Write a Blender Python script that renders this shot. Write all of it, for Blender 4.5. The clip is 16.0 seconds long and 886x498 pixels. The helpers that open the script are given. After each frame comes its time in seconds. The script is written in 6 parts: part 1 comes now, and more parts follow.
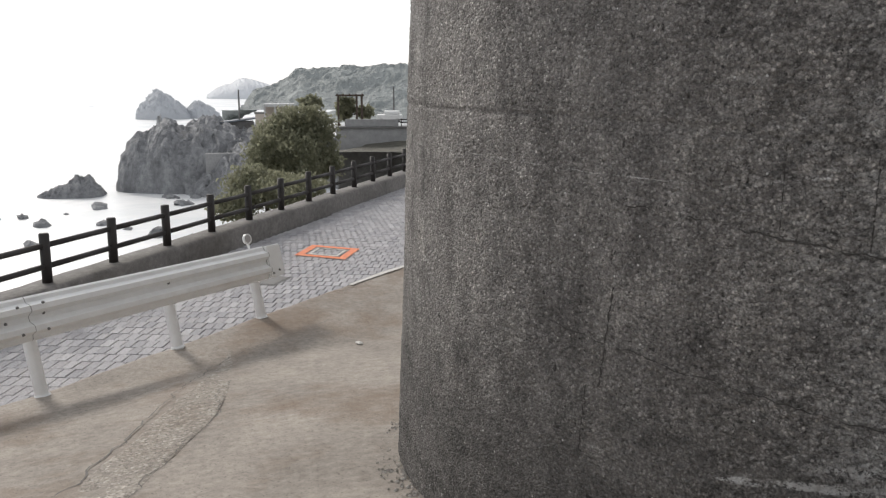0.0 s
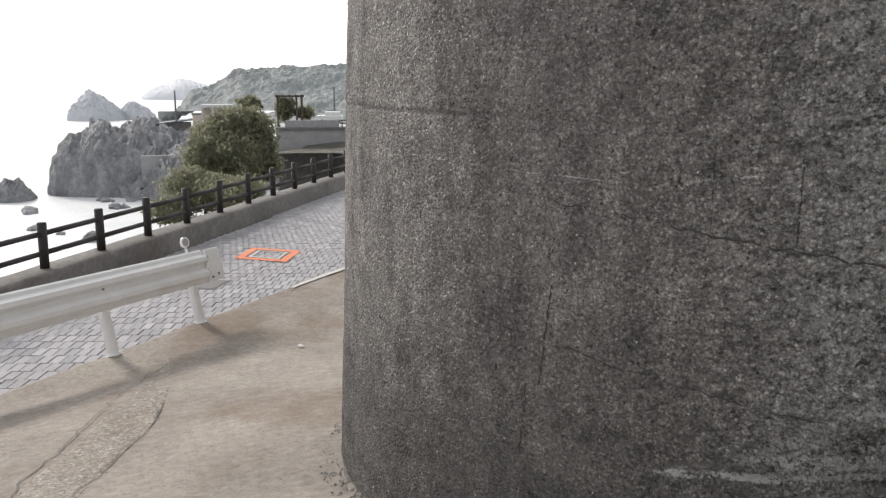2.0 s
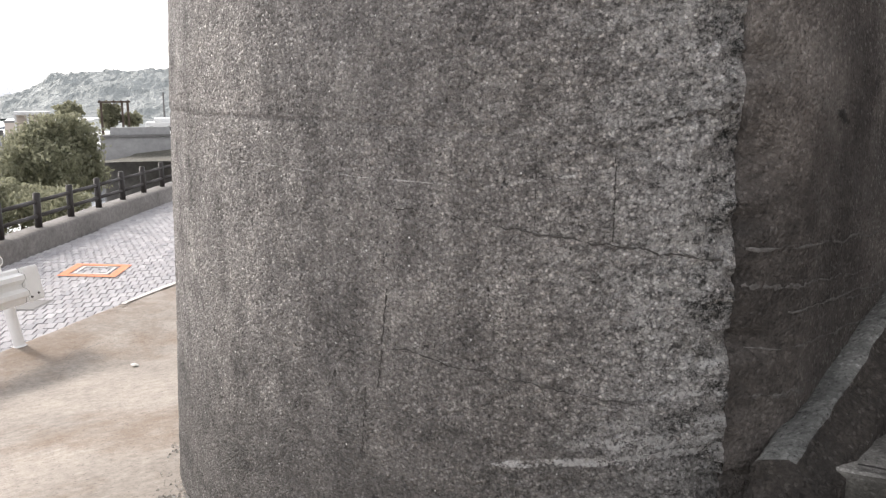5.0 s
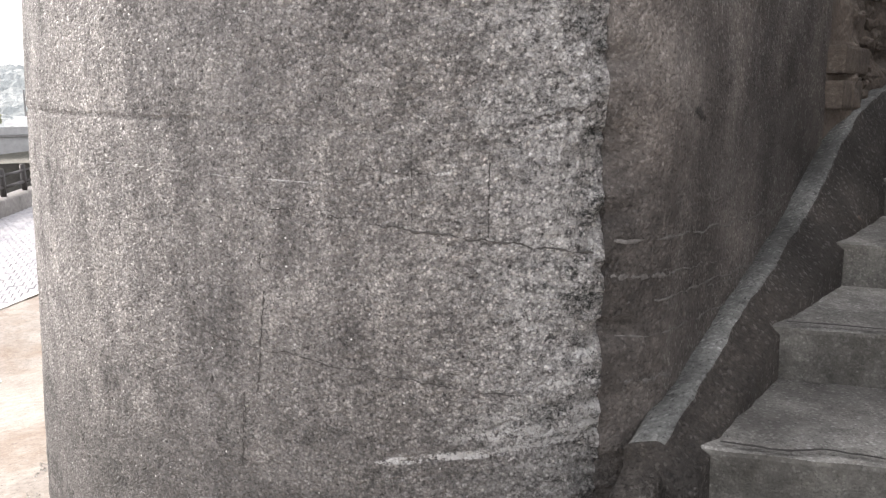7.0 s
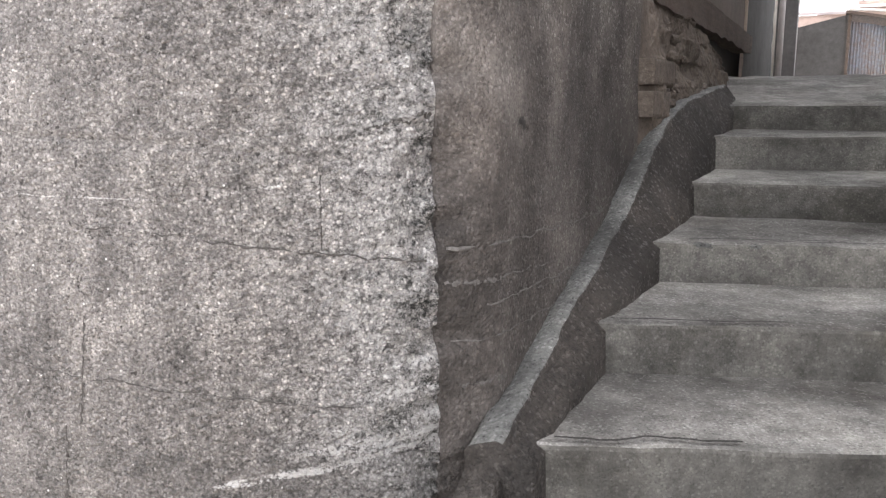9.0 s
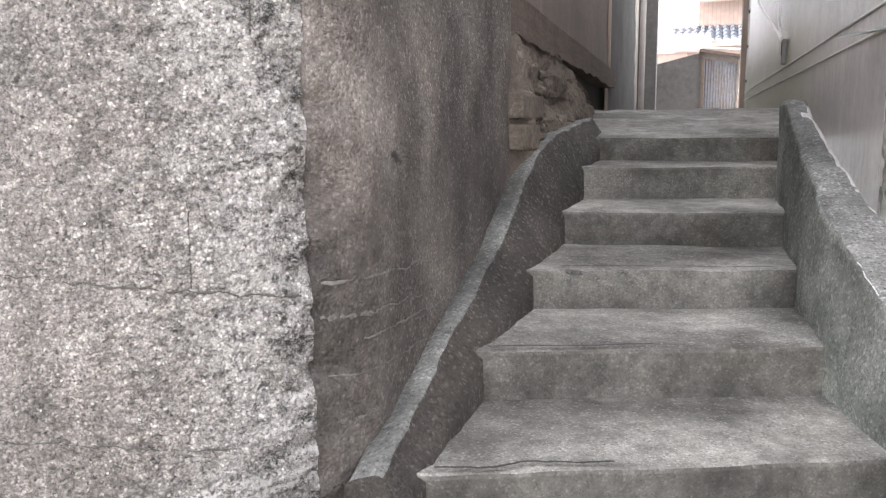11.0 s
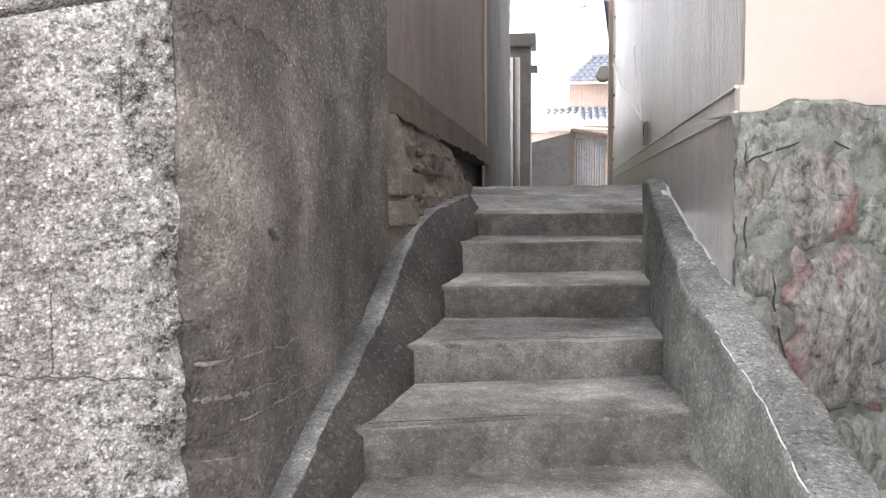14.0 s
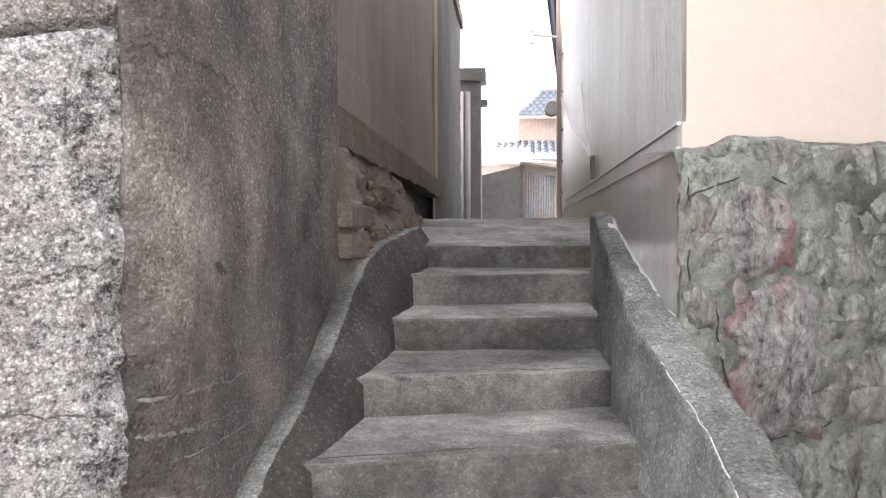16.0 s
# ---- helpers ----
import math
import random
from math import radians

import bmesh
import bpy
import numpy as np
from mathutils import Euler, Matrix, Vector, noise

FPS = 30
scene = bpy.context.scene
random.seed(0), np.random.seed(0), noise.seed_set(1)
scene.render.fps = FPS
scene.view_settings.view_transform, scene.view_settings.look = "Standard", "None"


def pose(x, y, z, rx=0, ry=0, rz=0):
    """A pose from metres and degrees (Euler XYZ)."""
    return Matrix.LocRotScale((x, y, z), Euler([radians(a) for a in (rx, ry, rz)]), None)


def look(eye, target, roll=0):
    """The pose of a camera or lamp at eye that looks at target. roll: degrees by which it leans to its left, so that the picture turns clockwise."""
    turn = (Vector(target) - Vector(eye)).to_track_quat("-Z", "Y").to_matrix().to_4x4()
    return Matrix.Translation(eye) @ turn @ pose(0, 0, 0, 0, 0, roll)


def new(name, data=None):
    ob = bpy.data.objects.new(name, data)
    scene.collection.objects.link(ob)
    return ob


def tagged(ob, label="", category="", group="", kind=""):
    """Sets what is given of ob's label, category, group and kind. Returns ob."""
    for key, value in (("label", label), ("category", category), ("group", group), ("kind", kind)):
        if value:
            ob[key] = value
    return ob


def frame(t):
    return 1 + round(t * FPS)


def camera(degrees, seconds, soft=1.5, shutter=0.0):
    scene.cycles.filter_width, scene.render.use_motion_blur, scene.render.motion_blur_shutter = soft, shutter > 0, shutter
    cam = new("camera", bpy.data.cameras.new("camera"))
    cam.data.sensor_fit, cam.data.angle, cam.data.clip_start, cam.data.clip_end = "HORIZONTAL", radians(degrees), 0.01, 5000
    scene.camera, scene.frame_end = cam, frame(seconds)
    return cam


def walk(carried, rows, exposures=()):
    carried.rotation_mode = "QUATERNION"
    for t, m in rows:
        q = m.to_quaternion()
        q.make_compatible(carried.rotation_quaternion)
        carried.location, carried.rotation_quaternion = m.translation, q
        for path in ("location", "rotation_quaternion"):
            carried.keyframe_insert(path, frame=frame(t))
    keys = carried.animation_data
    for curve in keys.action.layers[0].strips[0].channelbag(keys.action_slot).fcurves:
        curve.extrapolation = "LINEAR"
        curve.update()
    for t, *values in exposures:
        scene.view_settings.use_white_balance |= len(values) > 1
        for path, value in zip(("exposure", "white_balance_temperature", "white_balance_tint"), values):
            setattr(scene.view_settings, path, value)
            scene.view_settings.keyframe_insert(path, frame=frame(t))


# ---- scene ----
# Camera: a slow turn of a hand-held camera from the coast road to the stair alley.
cam = camera(56.80, 16.0, soft=1.3)
walk(cam, [
    (0, pose(-0.1194, -0.0352, 1.3304, 78.589, -0.037, 59.184)),
    (0.5, pose(-0.1184, -0.0335, 1.3304, 78.595, -0.040, 58.483)),
    (1, pose(-0.1169, -0.0315, 1.3305, 78.621, -0.054, 57.542)),
    (1.5, pose(-0.1154, -0.0293, 1.3305, 78.638, -0.079, 56.527)),
    (2, pose(-0.1132, -0.0261, 1.3305, 78.638, -0.063, 55.137)),
    (2.5, pose(-0.1107, -0.0227, 1.3306, 78.658, -0.070, 53.583)),
    (3, pose(-0.1078, -0.0192, 1.3307, 78.700, -0.056, 51.972)),
    (3.5, pose(-0.1051, -0.0163, 1.3308, 78.757, -0.039, 50.545)),
    (4, pose(-0.1011, -0.0120, 1.3310, 78.827, 0.036, 48.528)),
    (6.5, pose(-0.0799, 0.0074, 1.3312, 78.897, -0.005, 37.886)),
    (7, pose(-0.0759, 0.0110, 1.3310, 78.800, -0.000, 35.937)),
    (7.5, pose(-0.0694, 0.0156, 1.3309, 78.774, 0.066, 33.136)),
    (8, pose(-0.0625, 0.0191, 1.3313, 78.906, 0.114, 30.396)),
    (8.5, pose(-0.0554, 0.0222, 1.3316, 79.048, 0.140, 27.600)),
    (9, pose(-0.0476, 0.0235, 1.3329, 79.520, 0.225, 24.916)),
    (9.5, pose(-0.0410, 0.0240, 1.3340, 79.951, 0.217, 22.567)),
    (10, pose(-0.0348, 0.0238, 1.3354, 80.454, 0.277, 20.479)),
    (12.5, pose(-0.0091, 0.0114, 1.3446, 84.276, 0.279, 11.749)),
    (13, pose(-0.0052, 0.0068, 1.3469, 85.303, 0.313, 10.495)),
    (13.5, pose(-0.0025, 0.0033, 1.3485, 86.065, 0.257, 9.412)),
    (14, pose(0.0000, 0.0000, 1.3500, 86.776, 0.258, 8.462)),
    (14.5, pose(0.0026, -0.0033, 1.3514, 87.484, 0.239, 7.368)),
    (15, pose(0.0042, -0.0062, 1.3525, 88.062, 0.159, 6.511)),
    (15.5, pose(0.0062, -0.0089, 1.3536, 88.629, 0.188, 5.674)),
    (16, pose(0.0074, -0.0107, 1.3543, 88.985, 0.150, 5.059)),
], exposures=[(0.0, -0.19, 6450, 10), (2.5, 0.15, 6500, 11), (4.0, 0.5, 6530, 12), (7.0, 1.42, 6540, 14), (9.0, 2.03, 6530, 14), (12.5, 2.42, 6500, 14), (16.0, 2.36, 6550, 14)])

# World: hazy white sky over the sea, a low sun from the sea side.
SUN_AZ, SUN_EL = radians(-97.0), radians(31.0)
sun_dir = Vector((math.sin(SUN_AZ) * math.cos(SUN_EL), math.cos(SUN_AZ) * math.cos(SUN_EL), math.sin(SUN_EL)))
world = bpy.data.worlds.new("world")
scene.world = world
world.use_nodes = True
wn = world.node_tree
bg = wn.nodes["Background"]
sky = wn.nodes.new("ShaderNodeTexSky")
sky.sky_type = "NISHITA"
sky.sun_disc = False
sky.sun_elevation, sky.sun_rotation = SUN_EL, SUN_AZ
sky.dust_density, sky.air_density, sky.ozone_density = 1.5, 1.0, 1.0
hsv = wn.nodes.new("ShaderNodeHueSaturation")
hsv.inputs["Saturation"].default_value = 0.22
wn.links.new(sky.outputs[0], hsv.inputs["Color"])
haze = wn.nodes.new("ShaderNodeMix")
haze.data_type = "RGBA"
haze.inputs[0].default_value = 0.45
haze.inputs[7].default_value = (7.0, 7.05, 7.2, 1)
wn.links.new(hsv.outputs[0], haze.inputs[6])
wn.links.new(haze.outputs[2], bg.inputs[0])
bg.inputs[1].default_value = 0.15
sun = new("sun", bpy.data.lights.new("sun", "SUN"))
sun.data.energy, sun.data.angle, sun.data.color = 2.1, radians(10.0), (1.0, 0.93, 0.84)
sun.matrix_world = look((0, 0, 30), Vector((0, 0, 30)) - sun_dir)


# ---- materials ----
def nodes_of(name):
    m = bpy.data.materials.new(name)
    m.use_nodes = True
    t = m.node_tree
    return m, t, t.nodes["Principled BSDF"]


def noise_node(t, co, scale, detail=6.0, rough=0.6, stretch=None):
    n = t.nodes.new("ShaderNodeTexNoise")
    n.inputs["Scale"].default_value, n.inputs["Detail"].default_value, n.inputs["Roughness"].default_value = scale, detail, rough
    if stretch:
        mp = t.nodes.new("ShaderNodeMapping")
        mp.inputs["Scale"].default_value = stretch
        t.links.new(co, mp.inputs[0])
        co = mp.outputs[0]
    t.links.new(co, n.inputs["Vector"])
    return n.outputs["Fac"]


def ramp(t, fac, stops):
    r = t.nodes.new("ShaderNodeValToRGB")
    r.color_ramp.elements[0].position, r.color_ramp.elements[1].position = stops[0][0], stops[-1][0]
    for p, c in stops[1:-1]:
        r.color_ramp.elements.new(p)
    for e, (p, c) in zip(r.color_ramp.elements, stops):
        e.position, e.color = p, (*c, 1) if len(c) == 3 else c
    t.links.new(fac, r.inputs[0])
    return r.outputs[0]


def mix(t, fac, a, b, mode="MIX"):
    n = t.nodes.new("ShaderNodeMix")
    n.data_type, n.blend_type = "RGBA", mode
    for sock, v in ((n.inputs[0], fac), (n.inputs[6], a), (n.inputs[7], b)):
        if isinstance(v, bpy.types.NodeSocket):
            t.links.new(v, sock)
        elif isinstance(v, tuple):
            sock.default_value = (*v, 1)
        else:
            sock.default_value = v
    return n.outputs[2]


def maths(t, op, a, b=0.0, c=0.0):
    n = t.nodes.new("ShaderNodeMath")
    n.operation = op
    n.use_clamp = False
    for sock, v in zip(n.inputs, (a, b, c)):
        if isinstance(v, bpy.types.NodeSocket):
            t.links.new(v, sock)
        else:
            sock.default_value = v
    return n.outputs[0]


def grey(v, warm=0.0):
    return (v * (1 + warm), v, v * (1 - warm))


def pebbles(t, co, scale, low=0.55, high=1.55):
    """Exposed sand and pebbles: tone from grain to grain, relief, and the few glossy ones."""
    warp = t.nodes.new("ShaderNodeTexNoise")
    warp.inputs["Scale"].default_value, warp.inputs["Detail"].default_value = scale * 0.8, 2.0
    t.links.new(co, warp.inputs["Vector"])
    vm = t.nodes.new("ShaderNodeVectorMath")
    vm.operation = "MULTIPLY_ADD"
    t.links.new(warp.outputs["Color"], vm.inputs[0])
    vm.inputs[1].default_value = (0.9 / scale,) * 3
    t.links.new(co, vm.inputs[2])
    vo = t.nodes.new("ShaderNodeTexVoronoi")
    vo.inputs["Scale"].default_value = scale
    t.links.new(vm.outputs[0], vo.inputs["Vector"])
    sep = t.nodes.new("ShaderNodeSeparateColor")
    t.links.new(vo.outputs["Color"], sep.inputs[0])
    r1, r2, d = sep.outputs[0], sep.outputs[1], vo.outputs["Distance"]
    tone = ramp(t, r1, [(0.0, (low, low, low)), (0.25, (0.85, 0.85, 0.85)), (0.8, (1.08, 1.08, 1.08)), (1.0, (high, high, high))])
    # darken the gaps between grains in the colour, as their shade would
    tone = mix(t, 1.0, tone, ramp(t, d, [(0.35, (1.0, 1.0, 1.0)), (0.75, (0.62, 0.61, 0.6))]), "MULTIPLY")
    height = maths(t, "MULTIPLY", maths(t, "SUBTRACT", 1.0, d), maths(t, "MULTIPLY_ADD", r2, 0.9, 0.35))
    return tone, height, maths(t, "GREATER_THAN", r1, 0.9)


def rough_surface(name, dark, light, speck=0.0, speck_col=(0.6, 0.6, 0.6), rough=0.85, bump=0.4, big=1.2, fine=60.0,
                  stain=None, stain_amount=0.0, stretch=None, grain=160.0, depth=0.004, pebble=0.0, blotch=0.0, grainy=0.8):
    """Weathered mineral surface: broad mottling, fine grain, pale specks, stains."""
    m, t, b = nodes_of(name)
    co = t.nodes.new("ShaderNodeTexCoord").outputs["Object"]
    n1, n2 = noise_node(t, co, big, 8, 0.65, stretch), noise_node(t, co, fine, 4, 0.7)
    f = maths(t, "MULTIPLY_ADD", n2, 0.55, maths(t, "MULTIPLY", n1, 0.55))
    col = ramp(t, f, [(0.36, dark), (0.56, tuple((x + y) / 2 for x, y in zip(dark, light))), (0.74, light)])
    if stain:
        s = noise_node(t, co, big * 0.6, 10, 0.7, stretch)
        col = mix(t, maths(t, "MULTIPLY", ramp(t, s, [(0.5, (0, 0, 0)), (0.66, (1, 1, 1))]), stain_amount), col, stain)
    g = noise_node(t, co, grain, 2, 0.6)
    if speck:
        col = mix(t, maths(t, "MULTIPLY", maths(t, "MULTIPLY", ramp(t, g, [(0.59, (0, 0, 0)), (0.68, (1, 1, 1))]), ramp(t, n1, [(0.42, (0.1, 0.1, 0.1)), (0.6, (1, 1, 1))])), speck), col, speck_col)
        col = mix(t, maths(t, "MULTIPLY", ramp(t, g, [(0.31, (1, 1, 1)), (0.40, (0, 0, 0))]), min(1.0, speck * 1.4)), col, tuple(x * 0.35 for x in dark))
    h = maths(t, "ADD", maths(t, "MULTIPLY", n2, 1.0), maths(t, "MULTIPLY", g, 0.8))
    if blotch:
        wide = noise_node(t, co, big * 0.7, 7, 0.62, stretch)
        col = mix(t, blotch, col, ramp(t, wide, [(0.34, (0.42, 0.41, 0.40)), (0.5, (1.0, 1.0, 1.0)), (0.66, (1.75, 1.74, 1.72))]), "MULTIPLY")
    if pebble:
        tone, ph, shine = pebbles(t, co, pebble)
        col = mix(t, grainy, col, tone, "MULTIPLY")
        h = maths(t, "ADD", h, maths(t, "MULTIPLY", ph, grainy))
        t.links.new(maths(t, "MULTIPLY_ADD", shine, -0.4, rough), b.inputs["Roughness"])
    else:
        b.inputs["Roughness"].default_value = rough
    t.links.new(col, b.inputs["Base Color"])
    bp = t.nodes.new("ShaderNodeBump")
    bp.inputs["Strength"].default_value, bp.inputs["Distance"].default_value = bump, depth
    t.links.new(h, bp.inputs["Height"])
    t.links.new(bp.outputs[0], b.inputs["Normal"])
    return m


def plain(name, col, rough=0.5, metal=0.0, vary=0.15, scale=6.0, bump=0.08):
    m, t, b = nodes_of(name)
    co = t.nodes.new("ShaderNodeTexCoord").outputs["Object"]
    n = noise_node(t, co, scale, 8, 0.7)
    c = ramp(t, n, [(0.3, tuple(x * (1 - vary) for x in col)), (0.7, tuple(min(1, x * (1 + vary)) for x in col))])
    t.links.new(c, b.inputs["Base Color"])
    t.links.new(maths(t, "MULTIPLY_ADD", n, 0.3, rough - 0.15), b.inputs["Roughness"])
    b.inputs["Metallic"].default_value = metal
    bp = t.nodes.new("ShaderNodeBump")
    bp.inputs["Strength"].default_value, bp.inputs["Distance"].default_value = bump, 0.003
    t.links.new(noise_node(t, co, scale * 12, 3), bp.inputs["Height"])
    t.links.new(bp.outputs[0], b.inputs["Normal"])
    return m


def per_piece(name, cols, rough=0.85, bump=0.3, fine=45.0):
    """Material whose tone changes from piece to piece."""
    m, t, b = nodes_of(name)
    co = t.nodes.new("ShaderNodeTexCoord").outputs["Object"]
    rnd = maths(t, "ADD", t.nodes.new("ShaderNodeObjectInfo").outputs["Random"], t.nodes.new("ShaderNodeNewGeometry").outputs["Random Per Island"])
    rnd = maths(t, "FRACT", rnd)
    col = ramp(t, rnd, [(i / (len(cols) - 1), c) for i, c in enumerate(cols)])
    n = noise_node(t, co, fine, 5, 0.7)
    col = mix(t, 0.75, col, ramp(t, n, [(0.3, (0.55, 0.55, 0.55)), (0.7, (1.25, 1.25, 1.25))]), "MULTIPLY")
    t.links.new(col, b.inputs["Base Color"])
    b.inputs["Roughness"].default_value = rough
    bp = t.nodes.new("ShaderNodeBump")
    bp.inputs["Strength"].default_value, bp.inputs["Distance"].default_value = bump, 0.004
    t.links.new(n, bp.inputs["Height"])
    t.links.new(bp.outputs[0], b.inputs["Normal"])
    return m


M_APRON = rough_surface("apron_concrete", grey(0.165, 0.14), grey(0.40, 0.13), speck=0.4, speck_col=(0.5, 0.46, 0.4), big=1.1, fine=18, grain=70, bump=0.5,
                        stain=(0.19, 0.132, 0.088), stain_amount=0.85)
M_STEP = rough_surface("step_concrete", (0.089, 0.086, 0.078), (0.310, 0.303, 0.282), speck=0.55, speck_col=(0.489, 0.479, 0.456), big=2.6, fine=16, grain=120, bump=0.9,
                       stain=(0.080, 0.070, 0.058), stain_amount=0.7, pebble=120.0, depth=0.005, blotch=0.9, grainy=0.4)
# Left kerb concrete, with the shade of its side faces in the colour.
M_CURB = rough_surface("shaded_curb_concrete", (0.019, 0.016, 0.013), (0.071, 0.063, 0.056), speck=0.4, speck_col=(0.150, 0.143, 0.131), big=3.0, fine=28, grain=95, bump=1.0,
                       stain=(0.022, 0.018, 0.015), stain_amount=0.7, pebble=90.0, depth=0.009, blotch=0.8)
M_CURBGREEN = rough_surface("greenish_curb_concrete", (0.072, 0.080, 0.071), (0.255, 0.268, 0.245), speck=0.5, speck_col=(0.468, 0.468, 0.451), big=2.4, fine=30, grain=95, bump=1.0, stain=(0.072, 0.082, 0.066), stain_amount=0.7, pebble=90.0, depth=0.008, blotch=0.8, grainy=0.45)
# Paler concrete for kerb tops: wear, plus light from above in the colour.
M_CURBTOP = rough_surface("worn_lit_curb_top", (0.061, 0.063, 0.059), (0.208, 0.211, 0.202), speck=0.7, speck_col=(0.397, 0.397, 0.385), big=3.0, fine=34, grain=95, bump=1.0, pebble=80.0, depth=0.008, blotch=0.7, grainy=0.45)
# Darker copy of M_STEP: the risers' shade is put into the colour.
M_RISER = rough_surface("shaded_riser_concrete", (0.047, 0.045, 0.040), (0.181, 0.175, 0.158), speck=0.35, speck_col=(0.310, 0.301, 0.275), big=2.4, fine=18, grain=120, bump=0.9, stain=(0.060, 0.055, 0.043), stain_amount=0.7,
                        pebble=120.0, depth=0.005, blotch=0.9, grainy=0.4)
M_KERB = rough_surface("kerb_concrete", grey(0.09, 0.07), grey(0.27, 0.06), speck=0.2, big=1.0, fine=14, bump=0.4, stain=(0.09, 0.08, 0.065), stain_amount=0.6)
M_RUBBLE = rough_surface("crumbling_concrete", (0.045, 0.036, 0.029), (0.165, 0.135, 0.11), speck=0.35, speck_col=(0.3, 0.27, 0.23), big=3.0, fine=22, grain=60, bump=1.0, depth=0.01)
def craggy(name, dark, mid_, light, vein=None, vein_amount=0.0, rough=0.5, depth=0.03):
    """Broken natural stone: sharp mottling, fracture lines, deep relief."""
    m, t, b = nodes_of(name)
    co = t.nodes.new("ShaderNodeTexCoord").outputs["Object"]
    wn_ = t.nodes.new("ShaderNodeTexNoise")
    wn_.inputs["Scale"].default_value, wn_.inputs["Detail"].default_value = 3.0, 6.0
    t.links.new(co, wn_.inputs["Vector"])
    vm = t.nodes.new("ShaderNodeVectorMath")
    vm.operation = "MULTIPLY_ADD"
    t.links.new(wn_.outputs["Color"], vm.inputs[0])
    vm.inputs[1].default_value = (0.14, 0.14, 0.14)
    t.links.new(co, vm.inputs[2])
    wco = vm.outputs[0]
    a1, a2, a3 = noise_node(t, wco, 7.0, 12, 0.72, (1.4, 1.4, 0.5)), noise_node(t, wco, 30, 8, 0.75, (1.2, 1.2, 0.7)), noise_node(t, wco, 3.2, 6, 0.6, (1.0, 1.0, 0.4))
    f = maths(t, "ADD", maths(t, "MULTIPLY", a1, 0.5), maths(t, "MULTIPLY", a2, 0.5))
    col = ramp(t, f, [(0.40, dark), (0.50, mid_), (0.57, tuple(0.75 * x + 0.25 * y for x, y in zip(mid_, light))), (0.68, light)])
    if vein:
        col = mix(t, maths(t, "MULTIPLY", ramp(t, a3, [(0.5, (0, 0, 0)), (0.6, (1, 1, 1))]), vein_amount), col, mix(t, 0.7, vein, ramp(t, a2, [(0.35, (0.5, 0.5, 0.5)), (0.65, (1.7, 1.7, 1.7))]), "MULTIPLY"))
    vo = t.nodes.new("ShaderNodeTexVoronoi")
    vo.feature = "DISTANCE_TO_EDGE"
    vo.inputs["Scale"].default_value = 2.6
    t.links.new(wco, vo.inputs["Vector"])
    fr = ramp(t, vo.outputs["Distance"], [(0.0, (1, 1, 1)), (0.012, (0, 0, 0))])
    col = mix(t, maths(t, "MULTIPLY", fr, 0.35), col, tuple(x * 0.5 for x in dark))
    t.links.new(col, b.inputs["Base Color"])
    t.links.new(maths(t, "MULTIPLY_ADD", a2, 0.5, rough - 0.25), b.inputs["Roughness"])
    h = maths(t, "SUBTRACT", maths(t, "ADD", a1, maths(t, "MULTIPLY", a2, 0.4)), maths(t, "MULTIPLY", fr, 0.12))
    bp = t.nodes.new("ShaderNodeBump")
    bp.inputs["Strength"].default_value, bp.inputs["Distance"].default_value = 1.0, depth
    t.links.new(h, bp.inputs["Height"])
    t.links.new(bp.outputs[0], b.inputs["Normal"])
    return m


M_MORTAR = rough_surface("green_grey_mortar", (0.065, 0.073, 0.064), (0.235, 0.25, 0.226), speck=0.3, speck_col=(0.42, 0.42, 0.4), big=2.6, fine=14, grain=60, bump=1.0, rough=0.65,
                        stain=(0.09, 0.092, 0.08), stain_amount=0.6, depth=0.012, blotch=0.9)
M_STONE = craggy("green_grey_stone", (0.035, 0.04, 0.035), (0.2, 0.212, 0.19), (0.66, 0.665, 0.64), (0.17, 0.135, 0.125), 0.4, rough=0.36, depth=0.03)
M_REDSTONE = craggy("red_veined_stone", (0.055, 0.05, 0.05), (0.25, 0.245, 0.232), (0.80, 0.785, 0.755), (0.19, 0.095, 0.088), 0.85, rough=0.34, depth=0.035)
M_CREAM = rough_surface("cream_render", (0.50, 0.435, 0.38), (0.56, 0.495, 0.44), big=0.8, fine=20, bump=0.1, rough=0.8)
M_PLASTER = rough_surface("streaked_plaster", (0.33, 0.305, 0.29), (0.60, 0.56, 0.535), big=1.1, fine=16, bump=0.6, rough=0.3, stretch=(4.0, 4.0, 0.35),
                          stain=(0.387, 0.353, 0.335), stain_amount=0.45)
pt_ = M_PLASTER.node_tree
pb_ = pt_.nodes["Principled BSDF"]
pco = pt_.nodes.new("ShaderNodeTexCoord").outputs["Object"]
pxyz = pt_.nodes.new("ShaderNodeSeparateXYZ")
pt_.links.new(pco, pxyz.inputs[0])
old_ = pb_.inputs["Base Color"].links[0].from_socket
alg = maths(pt_, "MULTIPLY", ramp(pt_, noise_node(pt_, pco, 1.6, 8, 0.7), [(0.30, (0, 0, 0)), (0.46, (1, 1, 1))]),
            maths(pt_, "MULTIPLY", ramp(pt_, maths(pt_, "DIVIDE", pxyz.outputs[2], 4.0), [(0.40, (1, 1, 1)), (0.52, (0.9, 0.9, 0.9)), (0.62, (0, 0, 0))]),
                  ramp(pt_, maths(pt_, "DIVIDE", pxyz.outputs[1], 10.0), [(0.55, (0, 0, 0)), (0.78, (1, 1, 1))])))
pt_.links.new(mix(pt_, maths(pt_, "MULTIPLY", alg, 0.85), old_, (0.26, 0.27, 0.14)), pb_.inputs["Base Color"])
